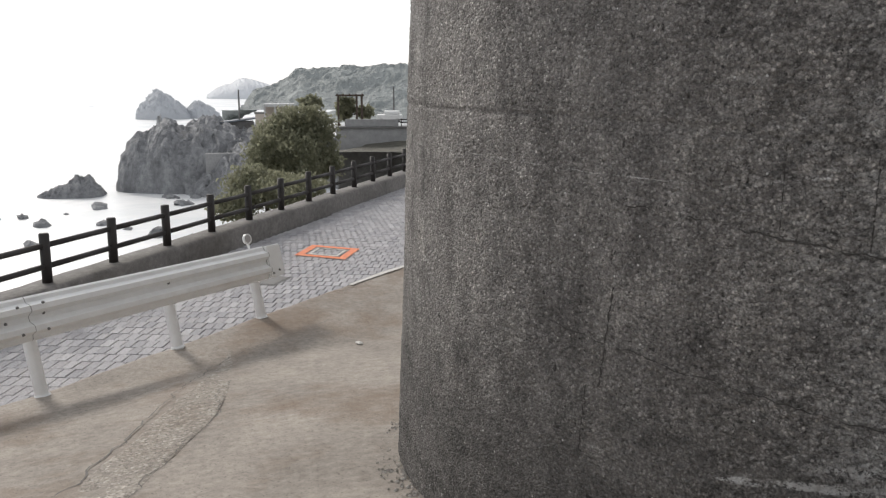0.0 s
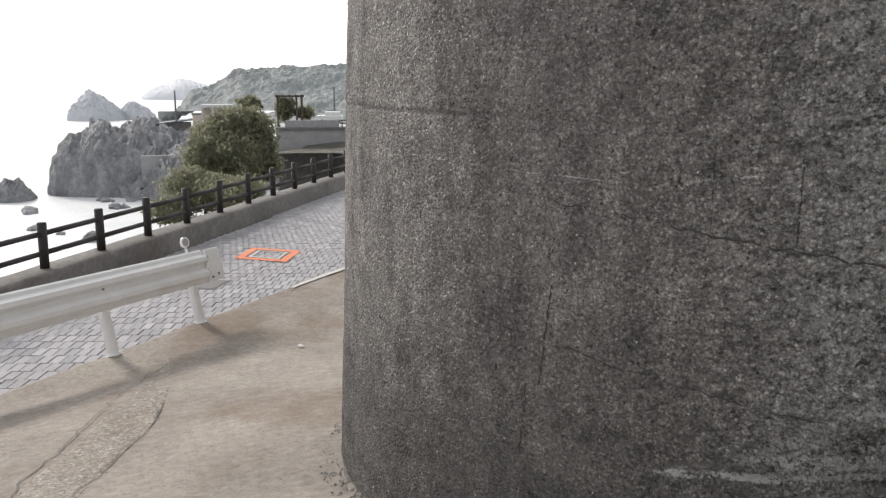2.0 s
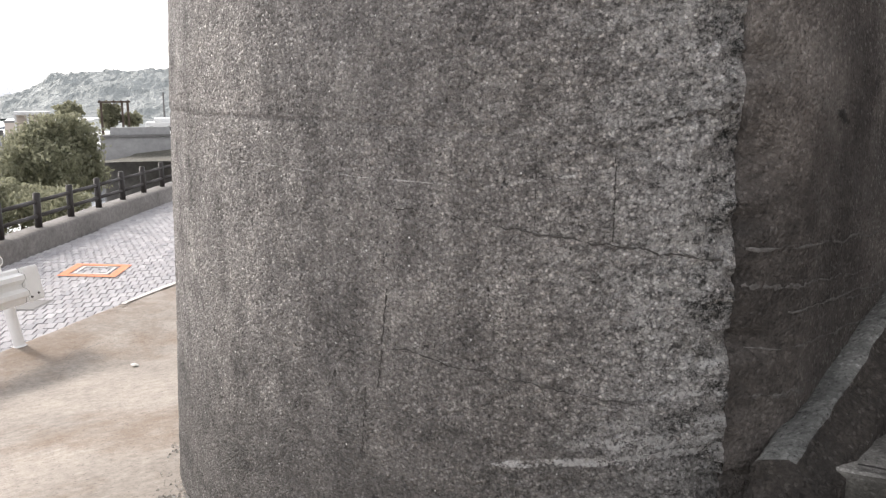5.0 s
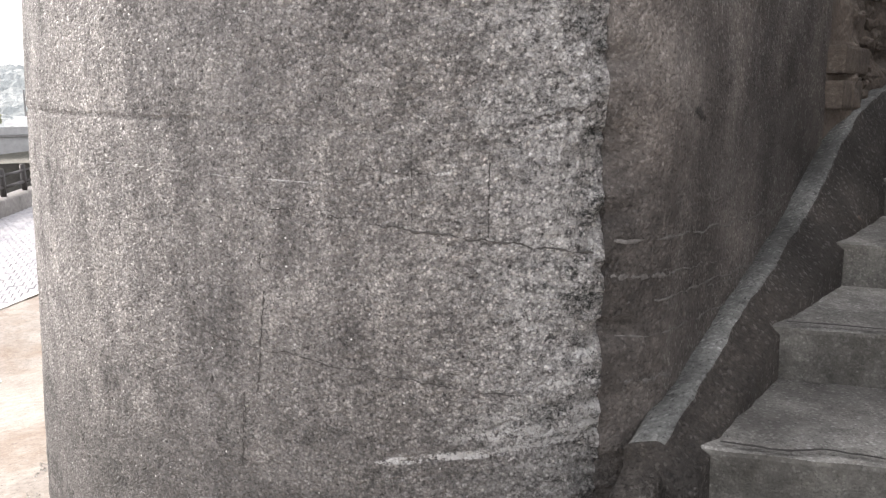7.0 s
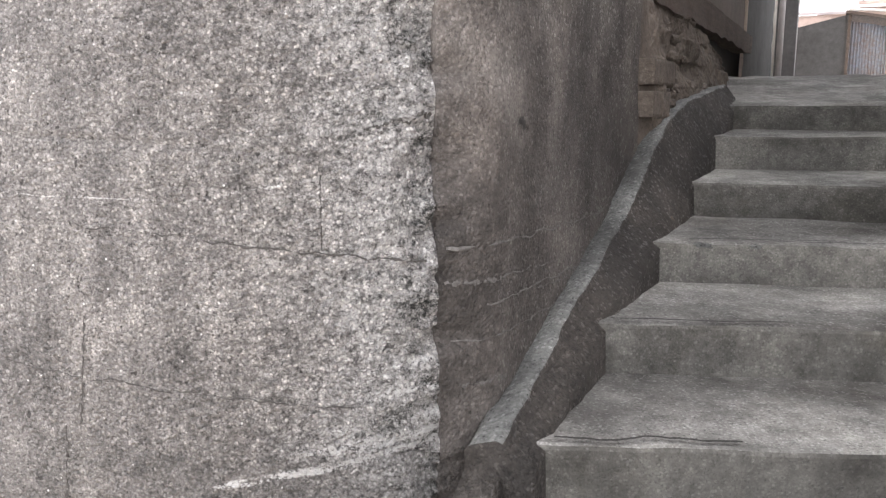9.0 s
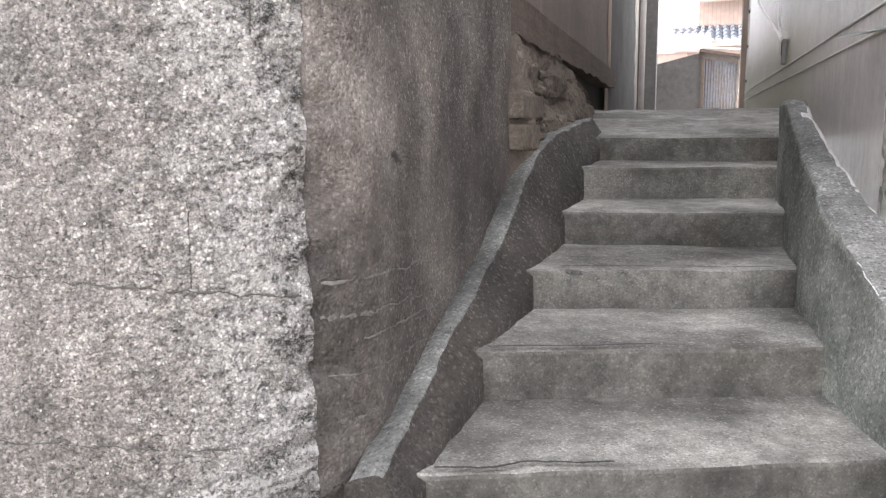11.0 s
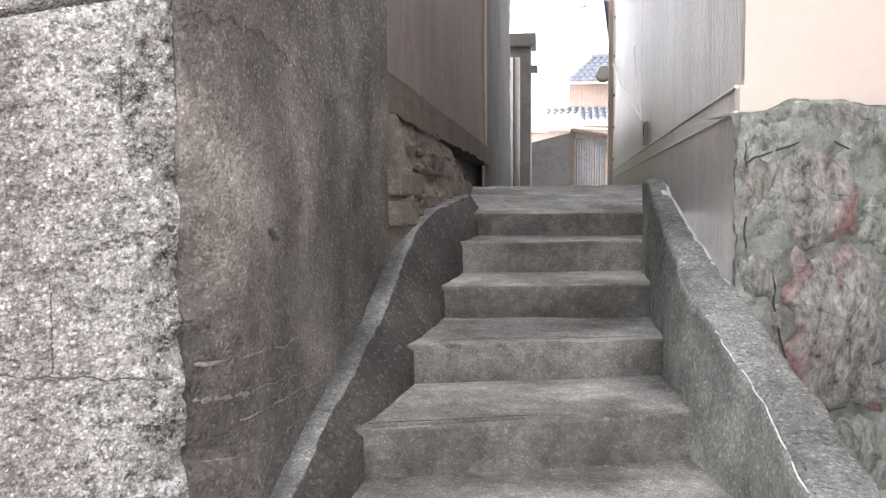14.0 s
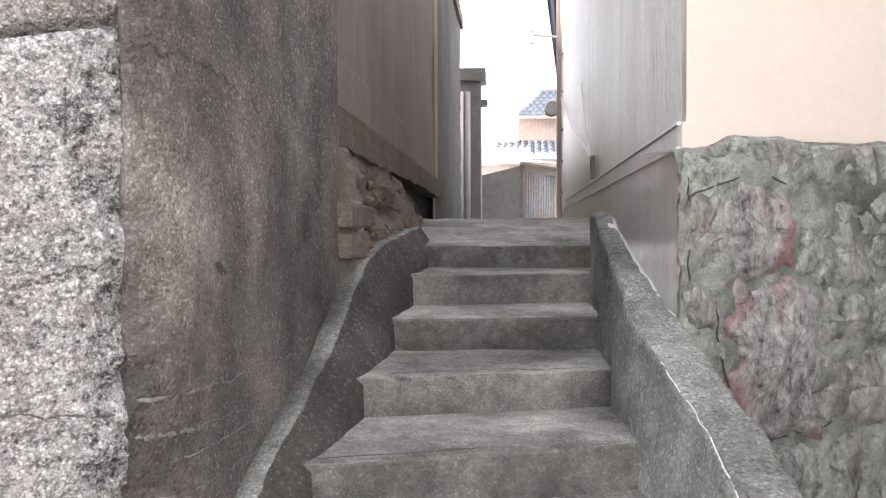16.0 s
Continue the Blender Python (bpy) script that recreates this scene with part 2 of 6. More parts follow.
brush = maths(pt_, "ADD", maths(pt_, "MULTIPLY", noise_node(pt_, pco, 5.0, 7, 0.7, (4.0, 4.0, 0.35)), 2.0), maths(pt_, "MULTIPLY", noise_node(pt_, pco, 34.0, 3, 0.6), 0.25))
for nd in pt_.nodes:
    if nd.type == "BUMP":
        nd.inputs["Distance"].default_value = 0.022
        pt_.links.new(brush, nd.inputs["Height"])
M_BROWNWALL = rough_surface("brown_cement_render", (0.10, 0.078, 0.068), (0.20, 0.16, 0.14), big=1.4, fine=22, speck=0.15, speck_col=(0.3, 0.26, 0.23), bump=0.6, rough=0.75, stretch=(3.0, 3.0, 0.4),
                            stain=(0.08, 0.066, 0.06), stain_amount=0.4)
M_OLDWOOD = rough_surface("rotten_timber", (0.037, 0.027, 0.022), (0.145, 0.107, 0.085), big=3.0, fine=40, bump=0.7, stretch=(8.0, 0.6, 8.0))
M_PALEWOOD = rough_surface("weathered_timber", (0.27, 0.21, 0.17), (0.45, 0.37, 0.31), big=3.0, fine=40, bump=0.4, stretch=(8.0, 8.0, 0.6))
M_WHITE = plain("white_guard_paint", (0.86, 0.86, 0.85), 0.45, 0.0, 0.06, 5)
M_SEAM = plain("dark_seam", (0.12, 0.11, 0.1), 0.7)
M_BLACKWOOD = plain("dark_brown_fence", (0.028, 0.024, 0.022), 0.6, 0.0, 0.3, 9)
M_ORANGE = plain("orange_road_paint", (0.82, 0.27, 0.13), 0.75, 0.0, 0.2, 25)
M_LINE = plain("worn_white_paint", (0.66, 0.64, 0.6), 0.8, 0.0, 0.25, 25)
M_PAVER = per_piece("grey_paver", [(0.34, 0.335, 0.35), (0.46, 0.45, 0.465), (0.40, 0.385, 0.395), (0.52, 0.51, 0.52)])
M_JOINT = plain("paver_joint", (0.15, 0.147, 0.143), 0.95)
M_IRON = plain("cast_iron", (0.17, 0.165, 0.16), 0.65, 0.3)
# Sea haze in front of the rock is put into this lightened colour.
M_ROCK = rough_surface("hazed_cliff_rock", (0.15, 0.155, 0.165), (0.5, 0.505, 0.515), big=0.5, fine=1.4, grain=6, bump=1.0, depth=0.4, stretch=(1.0, 1.0, 0.25), stain=(0.13, 0.135, 0.14), stain_amount=0.6)
M_CLIFF = rough_surface("cliff_slope", (0.05, 0.05, 0.04), (0.16, 0.15, 0.12), big=0.5, fine=4, grain=12, bump=0.8, depth=0.1)
# Islets, hills and headland: distance haze painted as pale base colours.
M_FARROCK = rough_surface("hazed_islet_rock", (0.48, 0.5, 0.53), (0.6, 0.62, 0.65), big=0.04, fine=0.4, grain=2, bump=0.4, depth=1.0)
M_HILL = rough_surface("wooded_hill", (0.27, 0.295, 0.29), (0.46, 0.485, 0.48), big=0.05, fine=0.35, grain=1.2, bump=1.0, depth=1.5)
M_FARHILL = rough_surface("hazed_headland", (0.66, 0.68, 0.71), (0.74, 0.76, 0.79), big=0.02, fine=0.2, grain=1, bump=0.2, depth=1.0)
M_LIME = rough_surface("lime_deposit", (0.3, 0.3, 0.29), (0.72, 0.71, 0.7), speck=0.8, speck_col=(0.9, 0.9, 0.9), big=8, fine=60, grain=150, bump=0.8)
# Leaf tones greyed and lightened, with some haze in the colour.
M_LEAF = per_piece("shrub_leaf", [(0.13, 0.14, 0.095), (0.2, 0.205, 0.13), (0.28, 0.265, 0.17), (0.17, 0.175, 0.12)], rough=0.6, fine=3)
lt_ = M_LEAF.node_tree
trans = lt_.nodes.new("ShaderNodeBsdfTranslucent")
trans.inputs["Color"].default_value = (0.36, 0.365, 0.26, 1)
leaf_mix = lt_.nodes.new("ShaderNodeMixShader")
leaf_mix.inputs[0].default_value = 0.5
lt_.links.new(lt_.nodes["Principled BSDF"].outputs[0], leaf_mix.inputs[1])
lt_.links.new(trans.outputs[0], leaf_mix.inputs[2])
lt_.links.new(leaf_mix.outputs[0], lt_.nodes["Material Output"].inputs[0])
M_TRUNK = rough_surface("bark", (0.05, 0.04, 0.03), (0.14, 0.11, 0.09), big=4, fine=30, bump=0.6)
M_SEAWALL = rough_surface("grey_sea_wall", grey(0.24, 0.0), grey(0.38, 0.0), big=0.4, fine=4, grain=15, bump=0.3, stretch=(0.5, 0.5, 2.0))
M_GREYWALL = rough_surface("grey_yard_wall", grey(0.12, 0.02), grey(0.24, 0.02), big=1.5, fine=10, bump=0.3, stain=(0.08, 0.075, 0.07), stain_amount=0.5)
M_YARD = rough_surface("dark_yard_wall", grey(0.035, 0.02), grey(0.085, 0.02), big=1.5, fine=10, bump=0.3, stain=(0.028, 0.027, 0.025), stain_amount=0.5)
M_CRACK = plain("shallow_crack", (0.07, 0.065, 0.06), 0.9)
M_TILE = plain("silver_grey_roof_tile", (0.15, 0.17, 0.20), 0.5, 0.0, 0.3, 4)
M_RUST = rough_surface("rusty_corrugated_sheet", (0.17, 0.11, 0.08), (0.25, 0.31, 0.37), big=2.5, fine=18, bump=0.2, rough=0.6)
M_PINKWOOD = plain("pale_pink_boarding", (0.46, 0.35, 0.30), 0.75, 0.0, 0.15, 5)
M_GALV = plain("galvanised_metal", (0.5, 0.5, 0.5), 0.45, 0.5)
M_PIPEGREY = plain("grey_plastic_pipe", (0.42, 0.4, 0.39), 0.45)
M_ROPE = plain("white_cable", (0.72, 0.7, 0.66), 0.6)
M_DARKCLOTH = plain("dark_blue_sheet", (0.03, 0.032, 0.06), 0.8)
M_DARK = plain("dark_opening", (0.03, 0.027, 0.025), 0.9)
M_GLASSDARK = plain("window_glass_dark", (0.06, 0.07, 0.08), 0.12)
M_PALEROOF = plain("pale_weathered_tin", (0.36, 0.32, 0.31), 0.6, 0.0, 0.2, 3)
M_WHITEFRAME = plain("white_aluminium", (0.62, 0.62, 0.62), 0.4, 0.2)


def wall_material():
    """Old sea wall concrete: exposed aggregate, lime bloom near the corner, darker towards the foot."""
    m, t, b = nodes_of("old_wall_concrete")
    tc = t.nodes.new("ShaderNodeTexCoord")
    co, uv = tc.outputs["Object"], tc.outputs["UV"]
    sp = t.nodes.new("ShaderNodeSeparateXYZ")
    t.links.new(uv, sp.inputs[0])
    u, v = sp.outputs[0], sp.outputs[1]
    clamp = lambda x: maths(t, "MINIMUM", maths(t, "MAXIMUM", x, 0.0), 1.0)
    near = clamp(maths(t, "SUBTRACT", 1.0, maths(t, "DIVIDE", u, 0.95)))
    edge = clamp(maths(t, "SUBTRACT", 1.0, maths(t, "DIVIDE", u, 0.40)))
    broad, mid = noise_node(t, co, 1.3, 8, 0.65), noise_node(t, co, 9, 6, 0.7)
    grit, fine = noise_node(t, co, 85, 3, 0.7), noise_node(t, co, 240, 2, 0.6)
    chunk = noise_node(t, co, 38, 5, 0.75)
    layer = noise_node(t, uv, 22.0, 7, 0.76, (1.0, 3.6, 1.0))
    stre = noise_node(t, co, 2.2, 6, 0.6, (7.0, 7.0, 0.5))
    scrape = noise_node(t, uv, 16.0, 6, 0.75, (0.35, 9.0, 1.0))
    g = maths(t, "ADD", maths(t, "MULTIPLY", grit, 0.5), maths(t, "ADD", maths(t, "MULTIPLY", fine, 0.36), maths(t, "MULTIPLY", chunk, 0.14)))
    f = maths(t, "ADD", maths(t, "MULTIPLY", broad, 0.45), maths(t, "ADD", maths(t, "MULTIPLY", mid, 0.22), maths(t, "MULTIPLY", stre, 0.33)))
    col = ramp(t, f, [(0.36, (0.20, 0.188, 0.179)), (0.50, (0.325, 0.307, 0.294)), (0.64, (0.45, 0.427, 0.41))])
    tone, peb, shine = pebbles(t, co, 120.0, 0.42, 1.9)
    tone2, peb2, shine2 = pebbles(t, co, 48.0, 0.6, 1.5)
    smear = noise_node(t, co, 5.5, 9, 0.72, (1.0, 1.0, 0.7))
    col = mix(t, maths(t, "MULTIPLY_ADD", near, -0.75, 1.0), col, ramp(t, smear, [(0.34, (0.5, 0.5, 0.5)), (0.46, (0.9, 0.9, 0.9)), (0.58, (1.15, 1.15, 1.14)), (0.70, (1.6, 1.59, 1.57))]), "MULTIPLY")
    col = mix(t, maths(t, "MULTIPLY_ADD", near, 0.35, 0.65), col, tone, "MULTIPLY")
    col = mix(t, maths(t, "MULTIPLY_ADD", near, 0.2, 0.2), col, tone2, "MULTIPLY")
    col = mix(t, 0.9, col, ramp(t, g, [(0.38, (0.3, 0.3, 0.31)), (0.46, (0.92, 0.92, 0.92)), (0.54, (1.08, 1.08, 1.07)), (0.62, (1.7, 1.69, 1.67))]), "MULTIPLY")
    # level layers of the pour, laid bare beside the corner
    col = mix(t, near, col, mix(t, 1.0, col, ramp(t, layer, [(0.36, (0.26, 0.27, 0.27)), (0.46, (0.95, 0.95, 0.95)), (0.60, (1.9, 1.89, 1.87))]), "MULTIPLY"))
    # lime bloom in level streaks close to the corner
    streak = noise_node(t, uv, 3.2, 9, 0.78, (0.8, 5.0, 1.0))
    lime = ramp(t, maths(t, "ADD", maths(t, "ADD", maths(t, "MULTIPLY", near, 0.19), maths(t, "MULTIPLY", edge, 0.22)), maths(t, "MULTIPLY", streak, 0.7)), [(0.43, (0, 0, 0)), (0.62, (1, 1, 1))])
    lime = maths(t, "MULTIPLY", lime, ramp(t, maths(t, "ADD", maths(t, "MULTIPLY", g, 0.5), maths(t, "MULTIPLY", layer, 0.5)), [(0.42, (0.0, 0.0, 0.0)), (0.56, (1, 1, 1))]))
    col = mix(t, maths(t, "MULTIPLY", lime, 0.85), col, mix(t, 0.7, (0.84, 0.825, 0.805), tone, "MULTIPLY"))
    # scraped level marks low down
    lowm = ramp(t, v, [(0.08, (1, 1, 1)), (0.36, (0.12, 0.12, 0.12)), (1.0, (0.05, 0.05, 0.05))])
    sm = maths(t, "MULTIPLY", ramp(t, scrape, [(0.55, (0, 0, 0)), (0.68, (1, 1, 1))]), maths(t, "MULTIPLY", lowm, 0.5))
    col = mix(t, sm, col, (0.34, 0.335, 0.33))
    # level lime runs: height, half width, where they start and end along the wall
    zz = maths(t, "MULTIPLY_ADD", v, 2.4, -0.4)
    wv = maths(t, "MULTIPLY", maths(t, "SUBTRACT", noise_node(t, uv, 7.0, 8, 0.75, (1.0, 0.3, 1.0)), 0.5), 0.022)
    brk = noise_node(t, uv, 30.0, 6, 0.8, (0.5, 2.0, 1.0))
    for z0, hw, u0, u1, tilt, much in ((0.365, 0.014, -0.1, 0.70, -0.03, 3.6), (0.395, 0.026, -0.1, 0.46, 0.03, 2.0), (0.445, 0.020, -0.1, 0.40, 0.03, 1.3), (0.53, 0.016, -0.1, 0.30, 0.05, 1.4), (1.165, 0.008, 0.3, 0.72, 0.06, 0.9), (1.185, 0.003, 0.7, 2.0, 0.03, 0.45), (0.30, 0.014, -0.1, 0.3, 0.0, 1.2), (0.61, 0.014, -0.1, 0.25, 0.0, 1.4)):
        zc = maths(t, "SUBTRACT", maths(t, "SUBTRACT", zz, wv), maths(t, "MULTIPLY_ADD", u, tilt, z0))
        band = clamp(maths(t, "SUBTRACT", 1.0, maths(t, "DIVIDE", maths(t, "ABSOLUTE", zc), hw)))
        run = maths(t, "MULTIPLY", clamp(maths(t, "MULTIPLY", maths(t, "SUBTRACT", u1, u), 4.0)), clamp(maths(t, "MULTIPLY", maths(t, "SUBTRACT", u, u0), 8.0)))
        k = maths(t, "MULTIPLY", maths(t, "MULTIPLY", band, run), ramp(t, maths(t, "ADD", maths(t, "MULTIPLY", brk, 0.6), maths(t, "MULTIPLY", g, 0.4)), [(0.47, (0, 0, 0)), (0.55, (1, 1, 1))]))
        col = mix(t, clamp(maths(t, "MULTIPLY", k, much * 1.5)), col, (0.9, 0.885, 0.865))
    # black patches by the corner and low down, and a foot that darkens downward
    dark_patch = ramp(t, noise_node(t, uv, 5.0, 9, 0.75, (1.0, 3.2, 1.0)), [(0.53, (0, 0, 0)), (0.59, (1, 1, 1))])
    dark_patch = maths(t, "MULTIPLY", dark_patch, ramp(t, g, [(0.44, (1, 1, 1)), (0.56, (0.25, 0.25, 0.25))]))
    foot = ramp(t, v, [(0.0, (1, 1, 1)), (0.22, (0.85, 0.85, 0.85)), (0.42, (0.12, 0.12, 0.12)), (0.6, (0, 0, 0))])
    col = mix(t, maths(t, "MULTIPLY", dark_patch, maths(t, "MAXIMUM", foot, maths(t, "MULTIPLY", edge, 1.4))), col, (0.03, 0.033, 0.029))
    fd = maths(t, "MULTIPLY", foot, ramp(t, broad, [(0.3, (0.3, 0.3, 0.3)), (0.6, (0.75, 0.75, 0.75))]))
    col = mix(t, maths(t, "MULTIPLY", fd, 1.0), col, (0.07, 0.068, 0.064))
    # blow holes, their shade put in the colour; pale dots for specks and glints
    pit = maths(t, "MAXIMUM", ramp(t, noise_node(t, co, 30, 2, 0.5), [(0.25, (1, 1, 1)), (0.30, (0, 0, 0))]), ramp(t, noise_node(t, co, 75, 3, 0.6), [(0.30, (1, 1, 1)), (0.36, (0, 0, 0))]))
    col = mix(t, maths(t, "MULTIPLY", pit, 0.8), col, (0.026, 0.024, 0.022))
    vo = t.nodes.new("ShaderNodeTexVoronoi")
    vo.inputs["Scale"].default_value = 42.0
    t.links.new(co, vo.inputs["Vector"])
    sepc = t.nodes.new("ShaderNodeSeparateColor")
    t.links.new(vo.outputs["Color"], sepc.inputs[0])
    bright = maths(t, "MULTIPLY", maths(t, "GREATER_THAN", sepc.outputs[0], 0.945), maths(t, "LESS_THAN", vo.outputs["Distance"], 0.15))
    col = mix(t, bright, col, (0.75, 0.74, 0.72))
    t.links.new(col, b.inputs["Base Color"])
    t.links.new(maths(t, "MULTIPLY_ADD", shine, -0.4, 0.82), b.inputs["Roughness"])
    h = maths(t, "ADD", maths(t, "MULTIPLY", peb, 1.0), maths(t, "MULTIPLY", peb2, maths(t, "MULTIPLY_ADD", near, 0.7, 0.4)))
    h = maths(t, "ADD", h, maths(t, "ADD", maths(t, "MULTIPLY", chunk, 0.8), maths(t, "MULTIPLY", grit, 1.1)))
    h = maths(t, "ADD", h, maths(t, "MULTIPLY", layer, maths(t, "MULTIPLY", near, 2.6)))
    h = maths(t, "SUBTRACT", h, maths(t, "MULTIPLY", pit, 0.8))
    bp = t.nodes.new("ShaderNodeBump")
    bp.inputs["Strength"].default_value, bp.inputs["Distance"].default_value = 1.0, 0.016
    t.links.new(h, bp.inputs["Height"])
    t.links.new(bp.outputs[0], b.inputs["Normal"])
    return m


M_WALL = wall_material()
# Wall concrete darkened so that the stair side's shade sits in its colour.
M_SIDE = rough_surface("shaded_board_concrete", (0.034, 0.030, 0.027), (0.145, 0.129, 0.118), speck=0.5, speck_col=(0.28, 0.265, 0.25), big=2.6, fine=20, grain=90, bump=1.0,
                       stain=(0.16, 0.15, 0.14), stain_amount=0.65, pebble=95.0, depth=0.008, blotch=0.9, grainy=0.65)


def sea_material():
    m, t, b = nodes_of("sea_water")
    co = t.nodes.new("ShaderNodeTexCoord").outputs["Object"]
    foam = ramp(t, noise_node(t, co, 0.05, 10, 0.75, (1.0, 0.5, 1.0)), [(0.44, (0, 0, 0)), (0.58, (1, 1, 1))])
    # Sky glare on the water is painted as a near-white base, foam whiter.
    t.links.new(mix(t, foam, (0.8, 0.82, 0.83), (0.95, 0.95, 0.95)), b.inputs["Base Color"])
    b.inputs["Roughness"].default_value = 0.35
    bp = t.nodes.new("ShaderNodeBump")
    bp.inputs["Strength"].default_value, bp.inputs["Distance"].default_value = 0.6, 0.3
    t.links.new(noise_node(t, co, 0.5, 8, 0.7), bp.inputs["Height"])
    t.links.new(bp.outputs[0], b.inputs["Normal"])
    return m


M_SEA = sea_material()


# ---- building helpers ----
def link(name, bm, material, smooth=False):
    me = bpy.data.meshes.new(name)
    bm.to_mesh(me)
    bm.free()
    me.materials.append(material)
    if smooth:
        for p in me.polygons:
            p.use_smooth = True
    return new(name, me)


def part(name, bm, material, parent, label="", smooth=False):
    """One mesh, given in world metres, under a thing or a part."""
    ob = link(name, bm, material, smooth)
    ob.parent = parent
    bpy.context.view_layer.update()
    ob.matrix_parent_inverse = parent.matrix_world.inverted()
    if label:
        tagged(ob, label)
    return ob


def thing(name, at, label, category, group="", kind=""):
    e = new(name)
    e.location = at
    e.empty_display_size = 0.1
    bpy.context.view_layer.update()
    return tagged(e, label, category, group, kind)


def solo(name, bm, material, label, category="", kind="", smooth=False, group=""):
    return tagged(link(name, bm, material, smooth), label, category, group, kind)


def add_box(bm, x0, x1, y0, y1, z0, z1, m=None, bevel=0.0):
    r = bmesh.ops.create_cube(bm, size=1.0)
    vs = r["verts"]
    for v in vs:
        v.co = Vector((x0 + (v.co.x + 0.5) * (x1 - x0), y0 + (v.co.y + 0.5) * (y1 - y0), z0 + (v.co.z + 0.5) * (z1 - z0)))
    if bevel:
        es = list({e for v in vs for e in v.link_edges})
        g = bmesh.ops.bevel(bm, geom=es, offset=bevel, segments=2, affect="EDGES", profile=0.6)
        vs = list({v for f in g["faces"] for v in f.verts} | {v for v in vs if v.is_valid})
        seen, stack = set(vs), list(vs)
        while stack:
            for e in stack.pop().link_edges:
                for w in e.verts:
                    if w not in seen:
                        seen.add(w)
                        stack.append(w)
        vs = list(seen)
    if m is not None:
        bmesh.ops.transform(bm, matrix=m, verts=vs)
    return vs


def box(x0, x1, y0, y1, z0, z1, m=None, bevel=0.0):
    bm = bmesh.new()
    add_box(bm, x0, x1, y0, y1, z0, z1, m, bevel)
    return bm


def add_tube(bm, a, b, r0, r1=None, n=12):
    a, b = Vector(a), Vector(b)
    r1 = r0 if r1 is None else r1
    d = b - a
    m = Matrix.Translation((a + b) / 2) @ d.to_track_quat("Z", "Y").to_matrix().to_4x4()
    bmesh.ops.create_cone(bm, cap_ends=True, segments=n, radius1=r0, radius2=r1, depth=d.length, matrix=m)


def tube(a, b, r0, r1=None, n=12):
    bm = bmesh.new()
    add_tube(bm, a, b, r0, r1, n)
    return bm


def ribbon(points, r, n=6):
    """A thin cord along points."""
    bm = bmesh.new()
    for a, b in zip(points[:-1], points[1:]):
        add_tube(bm, a, b, r, r, n)
    return bm


def sheet(nu, nv, f, uvf=None):
    """A grid surface from f(i/nu, j/nv)."""
    bm = bmesh.new()
    vs = [[bm.verts.new(f(i / nu, j / nv)) for j in range(nv + 1)] for i in range(nu + 1)]
    layer = bm.loops.layers.uv.new("UVMap") if uvf else None
    for i in range(nu):
        for j in range(nv):
            fc = bm.faces.new((vs[i][j], vs[i + 1][j], vs[i + 1][j + 1], vs[i][j + 1]))
            if uvf:
                for lp, (a, c) in zip(fc.loops, ((i, j), (i + 1, j), (i + 1, j + 1), (i, j + 1))):
                    lp[layer].uv = uvf(a / nu, c / nv)
    return bm


def wob(p, scale, amount, seed=0.0):
    q = Vector(p) * scale + Vector((seed, seed * 1.7, -seed))
    return amount * noise.fractal(q, 1.0, 2.0, 4)


def lump(centre, size, seed, rough=0.25, sub=3, freq=1.6, flat_bottom=None):
    bm = bmesh.new()
    bmesh.ops.create_icosphere(bm, subdivisions=sub, radius=1.0)
    for v in bm.verts:
        d = v.co.normalized()
        k = 1 + rough * noise.fractal(d * freq + Vector((seed * 3.1, seed, -seed * 2.3)), 0.9, 2.1, 5)
        k += rough * 0.35 * (noise.cell(d * freq * 3 + Vector((seed, seed, seed))) - 0.5)
        v.co = Vector(centre) + Vector((d.x * size[0], d.y * size[1], d.z * size[2])) * k
        if flat_bottom is not None and v.co.z < flat_bottom:
            v.co.z = flat_bottom
    return bm


# ---- the great rounded wall ----
CX, CY, R0 = -2.440, 3.700, 2.197
A0, A1 = radians(-49.05), radians(-185)
# WALL_TOP reaches far above the view, raised to shade the stairs.
WALL_TOP, LIFT = 6.2, 1.915


def ground_z(x):
    z = 0.095 + 0.158 * x
    return max(-0.945, min(-0.02, z))


def wall_r(z):
    return R0 + 0.035 * (0.8 - z)


def round_point(a, z, out=0.0):
    r = wall_r(z) + out
    return Vector((CX + r * math.cos(a), CY + r * math.sin(a), z))


def lift_z(a):
    """Height of the joint between the two pours, falling away from the corner."""
    return LIFT - 0.26 * min(0.7, max(0.0, (A0 - a) * R0))


def chip_depth(z):
    """How far the corner is broken back at a height."""
    n = noise.fractal(Vector((3.3, z * 6.5, 1.0)), 0.75, 2.1, 6)
    return 0.010 + 0.095 * max(0.0, n - 0.08) + 0.010 * noise.fractal(Vector((1.3, z * 40, 7.0)), 0.8, 2, 4)


